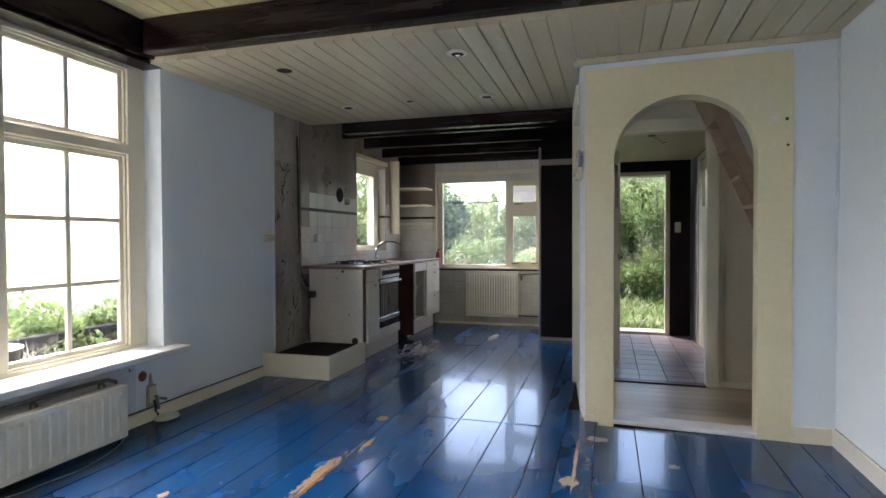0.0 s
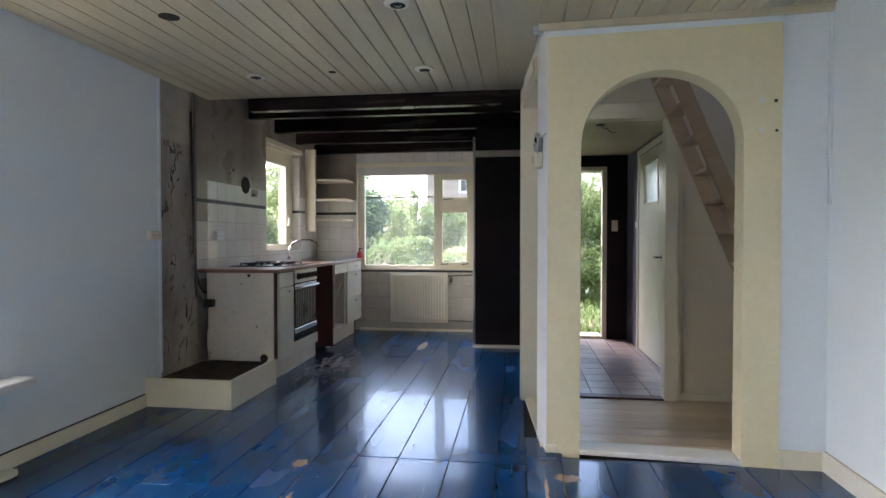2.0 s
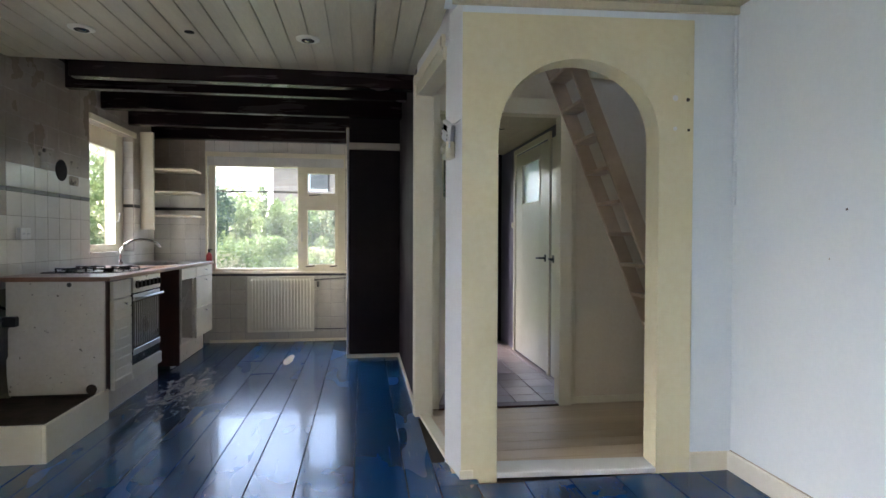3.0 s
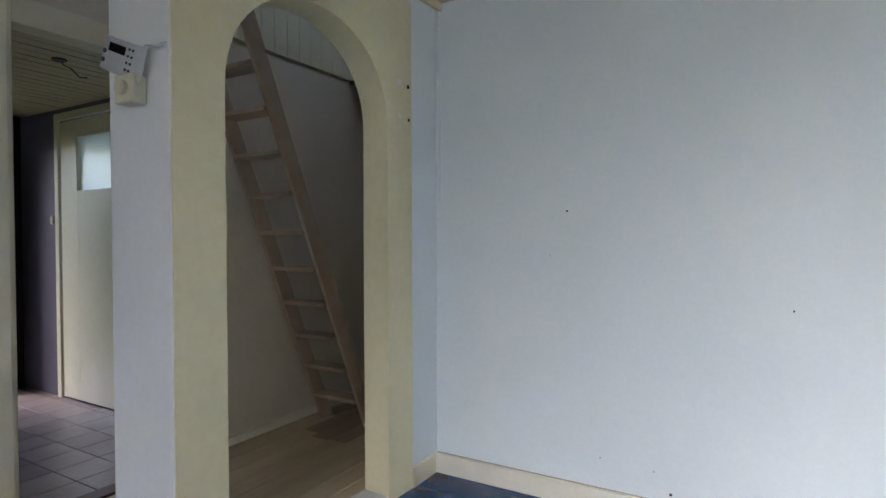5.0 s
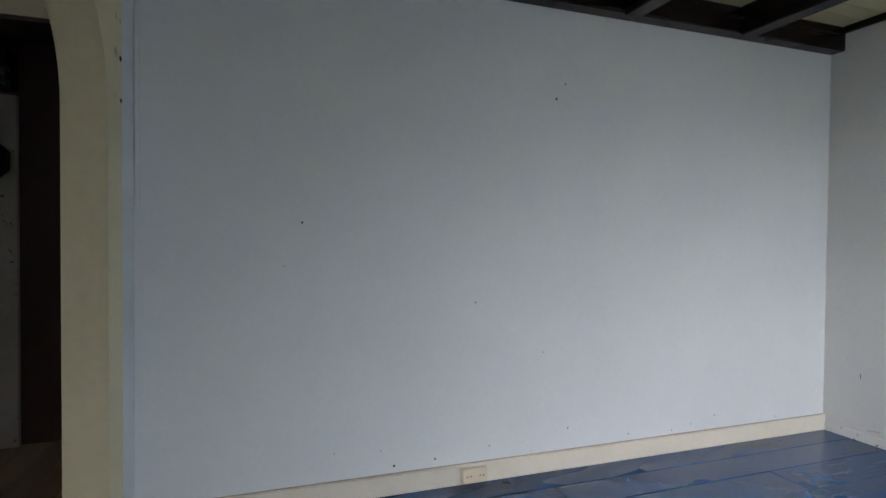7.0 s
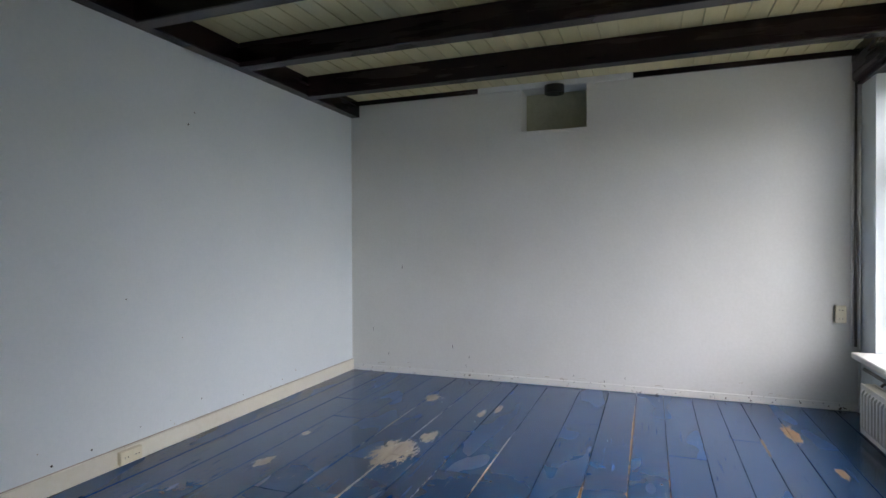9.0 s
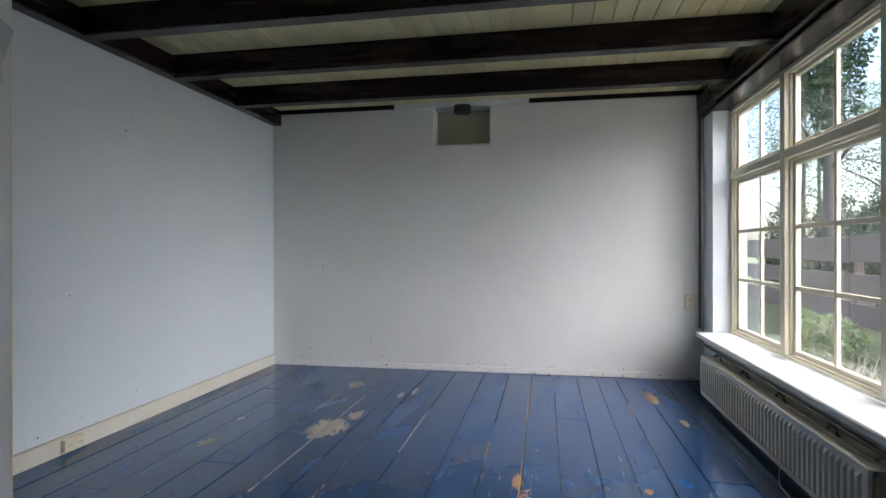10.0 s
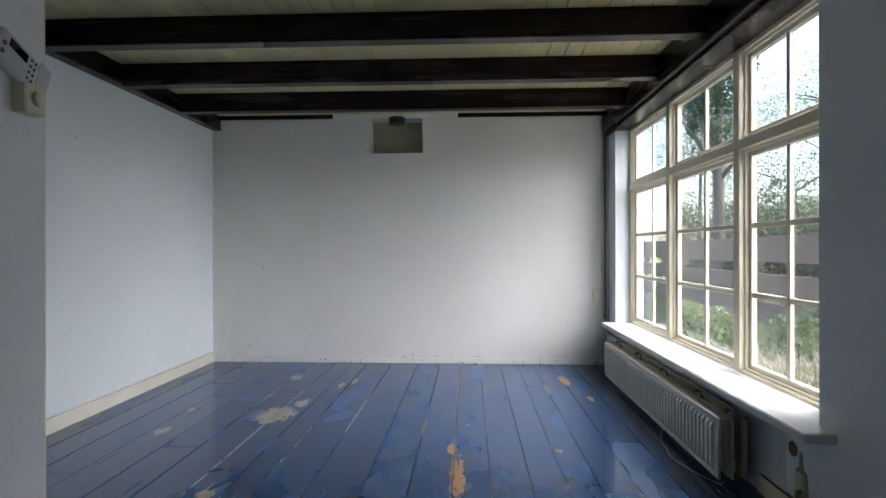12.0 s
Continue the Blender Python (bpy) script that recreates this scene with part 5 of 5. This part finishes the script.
    v = [bm.verts.new((x + s * rnd.uniform(-1, 1), y + s * rnd.uniform(-1, 1), 0.0025)) for i in range(3)] + [bm.verts.new((x, y, 0.0025 + s * 0.4))]
    for f in ((0, 1, 2), (0, 1, 3), (1, 2, 3), (2, 0, 3)):
        bm.faces.new([v[i] for i in f])
    tagged(part("paint_crumb", bm, SILLMAT), "small white paint crumb on the blue floor", "crumb", "paint crumbs")
# crumpled cream filler at the wall foot by the drain tap
bm = bmesh.new()
bmesh.ops.create_icosphere(bm, subdivisions=2, radius=0.05)
for v in bm.verts:
    v.co = Vector((0.07 + v.co.x * 1.3, -0.62 + v.co.y * 1.8, max(0.0, v.co.z * 0.4 + 0.012))) + Vector((rnd.uniform(-1, 1), rnd.uniform(-1, 1), 0)) * 0.006
tagged(part("filler_lump", bm, CREAM), "cream lump of filler at the foot of the wall", "filler")
# ---- outdoors ----
G0 = -0.18
def sheet(name, x0, x1, y0, y1, z, mat, label):
    bm = bmesh.new()
    bm.faces.new([bm.verts.new(v) for v in ((x0, y0, z), (x1, y0, z), (x1, y1, z), (x0, y1, z))])
    return structure(part(name, bm, mat), label, name)


sheet("ground", -600, 600, -600, 600, G0, FIELD, "green pasture that runs to the horizon")
sheet("water", -17, -11, -60, 120, G0 + 0.03, WATER, "still ditch that mirrors the sky")
structure(box("ground_bank", -11, 12, -14, 16, G0 - 0.2, G0 + 0.02, SOIL, bevel=0), "rough garden ground with weeds", "ground")


def leaves(name, centres, size, mat, label, seed, aspect=0.5, upright=0.0):
    """Many small folded leaves, each a pair of triangles with a crease."""
    rg = np.random.RandomState(seed)
    n = len(centres)
    a = rg.normal(size=(n, 3))
    a[:, 2] += upright
    a /= np.linalg.norm(a, axis=1)[:, None]
    b = np.cross(a, rg.normal(size=(n, 3)))
    b /= np.linalg.norm(b, axis=1)[:, None]
    c = np.cross(a, b)
    s = (size * rg.uniform(0.6, 1.4, n))[:, None]
    v = np.stack([centres - a * s, centres + b * s * aspect + c * s * 0.15, centres + a * s, centres - b * s * aspect + c * s * 0.15], 1).reshape(-1, 3)
    me = bpy.data.meshes.new(name)
    idx = np.arange(n)[:, None] * 4
    f = np.concatenate([idx + np.array([0, 1, 2]), idx + np.array([0, 2, 3])], 0)
    me.from_pydata(v.tolist(), [], f.tolist())
    me.materials.append(mat)
    return tagged(new(name, me), label, kind="stuff") if label else new(name, me)


def blob_points(rg, n, c, r, lumps=9):
    """Points in a lumpy crown: clumps scattered in an ellipsoid, leaves near their shells."""
    c, r = np.array(c), np.array(r)
    k = rg.normal(size=(lumps, 3))
    k /= np.linalg.norm(k, axis=1)[:, None]
    k = c + k * r * rg.uniform(0.3, 0.8, (lumps, 1))
    rad = rg.uniform(0.28, 0.55, lumps)
    which = rg.randint(0, lumps, n)
    d = rg.normal(size=(n, 3))
    d /= np.linalg.norm(d, axis=1)[:, None]
    return k[which] + d * (r * rad[which][:, None]) * (rg.uniform(0.35, 1, (n, 1)) ** 0.4)


def tree(label, x, y, h, r, trunk_r, mat, n, size, seed, base=0.35, category="tree", name="tree"):
    rg = np.random.RandomState(seed)
    t = thing(name, label, category, at=(0, 0, 0))
    bm = bmesh.new()
    lean = rg.uniform(-0.3, 0.3, 2)
    tp = [(x + lean[0] * u * u, y + lean[1] * u * u, G0 + h * 0.85 * u) for u in np.linspace(0, 1, 8)]
    tube(bm, tp, [trunk_r * (1 - 0.8 * u) for u in np.linspace(0, 1, 8)], 8)
    for k in range(9):
        u = rg.uniform(base, 0.9)
        p = np.array([x + lean[0] * u * u, y + lean[1] * u * u, G0 + h * 0.85 * u])
        a = rg.uniform(0, 2 * math.pi)
        q = p + np.array([math.cos(a) * r[0] * 0.8, math.sin(a) * r[1] * 0.8, rg.uniform(0.1, 0.5) * r[2]])
        m = (p + q) / 2 + np.array([0, 0, 0.1])
        tube(bm, [tuple(p), tuple(m), tuple(q)], [trunk_r * 0.35, trunk_r * 0.2, trunk_r * 0.07], 6)
    part("trunk", bm, BARK, t, smooth=True)
    c = leaves("crown", blob_points(rg, n, (x, y, G0 + h - r[2]), r, 14), size, mat, "", seed + 1)
    c.parent = t
    return t


def bush(label, x, y, r, mat, n, size, seed, z=None):
    rg = np.random.RandomState(seed)
    t = thing("bush", label, "bush")
    bm = bmesh.new()
    for k in range(10):
        a = rg.uniform(0, 2 * math.pi)
        e = (x + math.cos(a) * r[0] * 0.7, y + math.sin(a) * r[1] * 0.7, G0 + r[2] * rg.uniform(1.0, 1.8))
        tube(bm, [(x + 0.1 * math.cos(a), y + 0.1 * math.sin(a), G0), ((x + e[0]) / 2, (y + e[1]) / 2, G0 + e[2] * 0.5), e], [0.02, 0.014, 0.004], 5)
    part("trunk", bm, BARK, t)
    pts = blob_points(rg, n, (x, y, G0 + r[2]), r, 12)
    pts[:, 2] = np.maximum(pts[:, 2], G0 + 0.03)
    leaves("foliage", pts, size, mat, "", seed + 3).parent = t
    return t


def grass(name, n, x0, x1, y0, y1, hmin, hmax, mat, seed, label, width=0.006):
    rg = np.random.RandomState(seed)
    x, y = rg.uniform(x0, x1, n), rg.uniform(y0, y1, n)
    clump = np.sin(x * 3.1 + seed) * np.sin(y * 2.7) * 0.5 + 0.6
    h = rg.uniform(hmin, hmax, n) * (0.5 + clump * 0.6)
    a = rg.uniform(0, 2 * math.pi, n)
    bend = rg.uniform(0.1, 0.9, n) * h
    dx, dy = np.cos(a), np.sin(a)
    z = np.full(n, G0)
    w = width * rg.uniform(0.6, 1.6, n)
    P = lambda u, s: np.stack([x + dx * bend * u * u - dy * w * s, y + dy * bend * u * u + dx * w * s, z + h * (u - 0.25 * u * u)], 1)
    v = np.stack([P(0, -1), P(0, 1), P(0.5, 0.8), P(0.5, -0.8), P(1, 0)], 1).reshape(-1, 3)
    i = np.arange(n)[:, None] * 5
    f4, f3 = i + np.array([0, 1, 2, 3]), i + np.array([3, 2, 4])
    me = bpy.data.meshes.new(name)
    me.from_pydata(v.tolist(), [], f4.tolist() + f3.tolist())
    me.materials.append(mat)
    return tagged(new(name, me), label, kind="stuff")


grass("grass", 20000, -4.2, -2.4, -5.5, 4.5, 0.3, 0.7, GRASS, 1, "long tangled grass outside the large window", 0.007)
grass("grass", 15000, -2.2, -0.5, -5.5, 4.5, 0.15, 0.50, GRASS, 3, "short tangled grass beside the house wall", 0.007)
grass("dry_stalks", 5000, -2.4, -1.3, -4.5, 3.5, 0.35, 0.72, DRY, 4, "pale dry arching stalks among the weeds", 0.005)
grass("grass", 11000, 1.0, 5.5, 4.1, 8.6, 0.18, 0.45, GRASS, 2, "broad green grass outside the open door", 0.014)
fence = thing("fence", "weathered brown fence of wide horizontal boards", "fence")
rnd = random.Random(3)
for z0, z1 in ((0.93, 1.31), (0.50, 0.78), (0.05, 0.36)):
    y = -15.0
    while y < -2.9:
        e = min(y + 2.4, -2.7)
        dz = rnd.uniform(-0.03, 0.03)
        box("board", -3.06, -3.02, y, e - 0.01, z0 + dz, z1 + dz, FENCE, fence, bevel=0.006)
        y = e
for k in range(6):
    box("post", -3.16, -3.065, -15 + 2.4 * k, -14.9 + 2.4 * k, G0, 1.25, FENCE, fence, bevel=0.008)
tree("tall dark conifer behind the fence", -4.2, -11.0, 9.0, (0.95, 1.0, 3.4), 0.16, LEAFDARK, 15000, 0.05, 11, 0.3)
for k, (x, y, h) in enumerate(((-7.5, -9.5, 4.4), (-10.5, -11.5, 5), (-6.5, -12.5, 4.2), (-13, -13, 8), (-11, -6.8, 4.4), (-15, -6, 5), (-6.2, -17, 7), (-9, -14, 7), (-13, -9, 6.5), (-8, -20, 8), (-16, -16, 7), (-12, -4.5, 5))):
    tree("pale bare-branched tree beyond the fence", x, y, h, (2.2, 2.2, 2.6), 0.10, LEAFLIGHT if k % 2 else LEAFGREY, 11000, 0.032, 21 + k, 0.2)
for k in range(9):
    bush("grey-green hedge shrub behind the fence", -4.6 - 0.5 * (k % 2), -3.6 - 1.25 * k, (0.95, 0.85, 1.0 + 0.18 * (k % 3)), LEAFGREY, 5200, 0.045, 141 + k)
for k in range(10):
    bush("low broad-leaved weeds below the large window", -1.5 - 0.75 * (k % 3) - (0.9 if k in (4, 5, 6) else 0.0), -5.2 + 0.95 * k, (0.42, 0.5, 0.36), LEAF if k % 2 else LEAFLIGHT, 1500, 0.04, 161 + k)
for k, (y, e) in enumerate(((-0.9, 0.7), (0.75, 2.6))):
    tagged(box("timber_edging", -2.3, -2.2, y, e, 0.0, 0.27, DARKTIMBER, bevel=0.01), "dark rotting timber edging among the weeds", "timber", "timber edging")
tub = thing("planter", "black plastic tub among the weeds", "planter")
bm = bmesh.new()
tube(bm, [(-1.7, -0.55, G0), (-1.7, -0.55, 0.30), (-1.7, -0.55, 0.33)], [0.20, 0.25, 0.27], 24)
part("tub", bm, BLACKPLASTIC, tub, smooth=True)
for k, (x, y, rx, rz) in enumerate(((-5.5, -4.6, 1.2, 0.6), (-4.5, -10.5, 1.3, 0.7), (-2.2, -3.6, 0.5, 0.3), (-3.0, -1.0, 0.6, 0.40), (-3.2, 0.8, 0.8, 0.42), (-2.2, 2.2, 0.6, 0.4))):
    bush("low green weeds outside the window", x, y, (rx, rx, rz), LEAF if k % 2 else LEAFLIGHT, 2600, 0.035, 41 + k)
for k, (x, y, r, m) in enumerate(((-1.5, 9.2, (0.9, 0.8, 1.3), LEAFDARK), (0.2, 8.0, (1.0, 0.9, 0.75), LEAFLIGHT), (1.3, 7.4, (0.9, 0.8, 0.65), LEAFLIGHT),
                                  (0.9, 11.5, (1.7, 1.2, 1.25), LEAFLIGHT), (-2.9, 12.5, (1.6, 1.3, 1.25), LEAF), (-0.6, 13.5, (1.4, 1.2, 1.35), LEAFLIGHT), (2.0, 9.4, (0.9, 0.8, 0.9), LEAF),
                                  (-2.5, 5.2, (1.0, 1.2, 1.3), LEAF))):
    bush("leafy garden shrub behind the kitchen window", x, y + 1.2, (r[0], r[1], r[2] * 0.92), m, 9000, 0.045, 61 + k)
for k, (x, y, rx, rz) in enumerate(((-0.15, 12.2, 0.45, 1.43), (-0.85, 12.4, 0.5, 1.30), (0.65, 12.3, 0.7, 1.18), (1.5, 12.6, 0.8, 1.2))):
    bush("tall airy pale shrub behind the kitchen window", x, y, (rx, rx, rz), LEAFLIGHT, 5000, 0.045, 181 + k)
for k, (x, y) in enumerate(((2.6, 8.9), (3.5, 8.7), (4.4, 8.9), (3.0, 9.8), (4.0, 10.1), (5.2, 9.5), (2.0, 9.8))):
    bush("dense hedge shrub outside the open door", x, y, (0.75, 0.6, 1.42), LEAF if k % 3 == 1 else LEAFGREY, 5200, 0.045, 81 + k)
def arching_shrub(x, y, h, stems, seed):
    """A willowy shrub: arching stems from one stool, narrow leaves along them."""
    rg = np.random.RandomState(seed)
    t = thing("bush", "willowy shrub with arching stems and narrow leaves", "bush")
    bm = bmesh.new()
    pts = []
    for k in range(stems):
        a, reach, top = rg.uniform(0, 2 * math.pi), rg.uniform(0.25, 1.1), h * rg.uniform(0.55, 1.0)
        path = [(x + math.cos(a) * reach * u ** 1.6, y + math.sin(a) * reach * u ** 1.6, G0 + top * (1.25 * u - 0.25 * u * u * u)) for u in np.linspace(0, 1, 7)]
        tube(bm, path, [0.014 * (1 - 0.8 * u) for u in np.linspace(0, 1, 7)], 5)
        for q in range(170):
            u = rg.uniform(0.25, 1) * 5.999
            i = int(u)
            p = np.array(path[i]) * (1 - u + i) + np.array(path[i + 1]) * (u - i)
            pts.append(p + rg.normal(size=3) * 0.06)
    part("trunk", bm, BARK, t)
    leaves("foliage", np.array(pts), 0.055, LEAFLIGHT if seed % 2 else GRASS, "", seed + 1, 0.22).parent = t
    return t


for k, (x, y, h, n) in enumerate(((3.7, 8.1, 3.0, 40), (3.0, 8.3, 2.8, 32), (4.4, 8.2, 2.7, 30), (3.35, 7.6, 1.3, 22), (4.1, 7.5, 1.2, 18), (2.7, 7.7, 1.1, 16))):
    arching_shrub(x, y, h, n, 301 + k)
for k in range(7):
    bush("broad-leaved weeds growing over the timber edging", -2.42, -1.3 + 0.6 * k, (0.22, 0.38, 0.30), LEAFLIGHT if k % 2 else LEAF, 900, 0.055, 331 + k)
tree("leafy garden tree beyond the shrubs", -3.4, 18, 4.0, (2.2, 2.0, 1.7), 0.14, LEAFLIGHT, 9000, 0.08, 95, 0.2)
tree("leafy garden tree beyond the shrubs", -6.0, 7.5, 5.0, (1.6, 1.6, 2.2), 0.12, LEAF, 8000, 0.06, 96, 0.2)

tree("small pale garden tree beside the house", -2.7, 9.2, 4.3, (1.1, 1.1, 1.9), 0.07, LEAFLIGHT, 6000, 0.045, 97, 0.2)
house = thing("house", "brown brick neighbouring house with a white-framed window", "house")
hx0, hx1, hy = -1.9, 5.5, 24.0
bm = bmesh.new()
for r in frame_cells(hx0, hx1, G0, 4.9, [(-0.35, 0.65, 3.3, 4.4)]):
    cuboid(bm, r[0], r[1], hy, hy + 0.3, r[2], r[3])
cuboid(bm, hx0, hx0 + 0.3, hy + 0.3, hy + 7, G0, 4.9)
cuboid(bm, hx1 - 0.3, hx1, hy + 0.3, hy + 7, G0, 4.9)
cuboid(bm, hx0, hx1, hy + 7, hy + 7.3, G0, 4.9)
part("wall", bm, BRICK, house)
bm = bmesh.new()
v = [bm.verts.new(p) for p in ((hx0 - 0.3, hy - 0.4, 4.8), (hx1 + 0.3, hy - 0.4, 4.8), (hx1 + 0.3, hy + 3.6, 6.4), (hx0 - 0.3, hy + 3.6, 6.4), (hx1 + 0.3, hy + 7.7, 4.8), (hx0 - 0.3, hy + 7.7, 4.8))]
bm.faces.new((v[0], v[1], v[2], v[3])); bm.faces.new((v[3], v[2], v[4], v[5])); bm.faces.new((v[0], v[3], v[5])); bm.faces.new((v[1], v[4], v[2])); bm.faces.new((v[0], v[5], v[4], v[1]))
part("roof", bm, GAPS, house)
hw = part("window", (lambda b: ([cuboid(b, r[0], r[1], hy + 0.05, hy + 0.15, r[2], r[3]) for r in frame_cells(-0.9, 0.4, 2.9, 4.3, [(-0.25, 0.55, 3.4, 4.3)])], b)[1])(bmesh.new()), SILLMAT, house)
box("pane", -0.25, 0.55, hy + 0.1, hy + 0.11, 3.4, 4.3, OVENGLASS, hw, bevel=0)

# ---- tiles, boards: pieces last ----
shared = {}


def piece(name, x0, x1, y0, y1, z0, z1, mat, parent, chamfer=0.0):
    """A small block that shares its mesh with the others of its size."""
    dims = (round(x1 - x0, 4), round(y1 - y0, 4), round(z1 - z0, 4))
    key = (name, dims, mat.name)
    if key not in shared:
        bm = bmesh.new()
        cuboid(bm, 0, dims[0], 0, dims[1], 0, dims[2])
        if chamfer:
            bmesh.ops.bevel(bm, geom=bm.edges[:], offset=chamfer, segments=1, affect="EDGES")
        bmesh.ops.recalc_face_normals(bm, faces=bm.faces[:])
        me = bpy.data.meshes.new(name)
        bm.to_mesh(me)
        bm.free()
        me.materials.append(mat)
        shared[key] = me
    ob = new(name, shared[key])
    ob.location = (x0, y0, z0)
    ob.parent = parent
    return ob


# blue floor boards
floor = structure(thing("floor", "worn blue painted floorboards with bare patches", "floor"))
seams = [0.0, 0.16, 0.36, 0.56, 0.74, 0.90, 1.068, 1.265, 1.454, 1.66, 1.879, 2.143, 2.385, 2.53, 2.706, 2.93, 3.15, 3.38, 3.6, 3.8, RX]
rnd = random.Random(12)
for a, b in zip(seams, seams[1:]):
    north = FY if b <= 2.54 else 0.0
    wide = rnd.choice((0.0, 0.0, 0.0007, 0.0017))
    y = BY
    while y < north - 0.01:
        e = y + rnd.choice((1.3, 1.9, 2.4, 2.9, 0.9))
        if 1.0 < a < 2.5 and y < -0.2 and e > -0.5:
            e = -0.12
        if north - e < 0.35:
            e = north
        dz = rnd.uniform(-0.0012, 0.0012)
        o = piece("floorboard", a + 0.0018 + wide, b - 0.0018, y + 0.001, e - 0.001, -0.02 + dz, 0.0 + dz, BLUE, floor, 0.0012)
        o.rotation_euler = (radians(rnd.uniform(-0.03, 0.03)), radians(rnd.uniform(-0.6, 0.6)), 0)
        y = e
piece("floorboard", 2.531, 2.72, 0.001, 0.272, -0.0205, -0.0005, BLUE, floor, 0.0012)
piece("floorboard", 2.531, 2.62, 1.031, 1.10, -0.0205, -0.0005, BLUE, floor, 0.0012)
rnd = random.Random(31)
hall = structure(thing("hall_floor", "worn pine floorboards, pale at the doorway and brown under the stair", "floor"))
y = 0.131
while y < 1.09:
    e = min(y + 0.121, 1.10)
    # each board is pale up to a random cut, darker and redder east of it
    cut = rnd.uniform(3.95, 4.5)
    piece("floorboard", 2.61, cut - 0.001, y + 0.001, e - 0.001, -0.02, 0.004, PINE, hall, 0.0015)
    piece("floorboard", cut + 0.001, 5.22, y + 0.001, e - 0.001, -0.02, 0.004, BROWNPINE, hall, 0.0015)
    y = e
piece("floorboard", 3.59, 5.22, 1.101, 1.149, -0.02, 0.004, PINE, hall, 0.0015)
vest = structure(thing("vestibule_floor", "brown glazed floor tiles", "floor"))
for i in range(6):
    for j in range(11):
        x, y = 2.66 + 0.21 * i - 0.05, 1.19 + 0.21 * j
        x1, y1 = min(x + 0.21, 3.72), min(y + 0.21, 3.5)
        if x1 - x > 0.02 and y1 - y > 0.02:
            piece("floor_tile", x + 0.0025, x1 - 0.0025, y + 0.0025, y1 - 0.0025, -0.02, 0.0, BROWNTILE, vest, 0.0015)

# wall tiles
P = 0.1515
wt = structure(thing("wall_tiles", "white glazed splashback tiles with a dark band", "tiles"))
nt = structure(thing("wall_tiles", "white glazed tiles around the kitchen window, those below it coloured darker for shade", "tiles"))
wall("tile_bed", [(0.0, 0.004, 1.13, 1.31, 0.17, 2.25)] + [(0.0, 0.004, *r) for r in holed(1.31, FY, 0.17, 2.42, [(SW[0], SW[1], SW[2], SW[3])])], GROUT, "grey mortar bed")
wall("tile_bed_north", [(*r[:2], FY - 0.004, FY, *r[2:]) for r in holed(0.004, 2.03, 0.0, 2.24, [(NW[0] - 0.02, NW[1] + 0.03, 0.745, 2.06)])], GROUTDARK, "grey mortar bed")


def tiled(a0, a1, z0, z1, holes, make, aorg, rows):
    for r0, r1, m in rows:
        if r1 <= z0 or r0 >= z1:
            continue
        n = int((a1 - aorg) / P) + 2
        for k in range(-1, n):
            p, q = max(aorg + k * P, a0), min(aorg + (k + 1) * P, a1)
            if q - p < 0.012:
                continue
            segs = [(p, q, r0, min(r1, z1))]
            for h in holes:
                new_segs = []
                for s in segs:
                    if s[1] <= h[0] or s[0] >= h[1] or s[3] <= h[2] or s[2] >= h[3]:
                        new_segs.append(s)
                        continue
                    if s[0] < h[0]:
                        new_segs.append((s[0], h[0], s[2], s[3]))
                    if s[1] > h[1]:
                        new_segs.append((h[1], s[1], s[2], s[3]))
                    if s[2] < h[2]:
                        new_segs.append((max(s[0], h[0]), min(s[1], h[1]), s[2], h[2]))
                    if s[3] > h[3]:
                        new_segs.append((max(s[0], h[0]), min(s[1], h[1]), h[3], s[3]))
                segs = new_segs
            for s in segs:
                if s[1] - s[0] > 0.012 and s[3] - s[2] > 0.012:
                    make(s[0] + 0.0012, s[1] - 0.0012, s[2] + 0.0012, s[3] - 0.0012, m)


rows = []
z = 1.42
rows.append((1.42, 1.45, TILEDARK))
z = 1.45
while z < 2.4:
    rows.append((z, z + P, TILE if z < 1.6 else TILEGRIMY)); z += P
z = 1.42
while z > 0.2:
    rows.append((z - P, z, TILE)); z -= P
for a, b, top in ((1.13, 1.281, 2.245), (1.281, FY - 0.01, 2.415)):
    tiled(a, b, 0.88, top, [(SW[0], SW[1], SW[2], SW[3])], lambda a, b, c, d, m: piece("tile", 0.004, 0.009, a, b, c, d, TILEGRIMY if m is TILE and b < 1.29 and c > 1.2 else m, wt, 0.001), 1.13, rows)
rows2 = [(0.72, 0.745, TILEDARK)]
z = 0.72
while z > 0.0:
    # rows behind the radiator take the tile with the shade in its colour
    rows2.append((max(z - P, 0.0), z, TILESHADE)); z -= P
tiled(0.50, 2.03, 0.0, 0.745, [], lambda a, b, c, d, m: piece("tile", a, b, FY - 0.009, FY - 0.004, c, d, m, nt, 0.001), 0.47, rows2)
tiled(NW[0] - 0.02, 2.03, 2.052, 2.235, [], lambda a, b, c, d, m: piece("tile", a, b, FY - 0.009, FY - 0.004, c, d, TILE, nt, 0.001), 0.01, rows)
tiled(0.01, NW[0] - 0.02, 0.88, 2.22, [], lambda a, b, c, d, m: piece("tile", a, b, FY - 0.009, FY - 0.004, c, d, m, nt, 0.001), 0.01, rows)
# tiles on the window reveal
for z, z2 in ((1.01, 1.12), (1.12, 1.27), (1.27, 1.418), (1.452, 1.60), (1.60, 1.75), (1.75, 1.90), (1.90, 2.05)):
    if z2 > z:
        piece("tile", -0.088, 0.0, SW[1] - 0.006, SW[1] - 0.001, z + 0.001, z2 - 0.001, TILE, wt, 0.001)
piece("tile", -0.088, 0.0, SW[1] - 0.006, SW[1] - 0.001, 1.421, 1.449, TILEDARK, wt, 0.001)
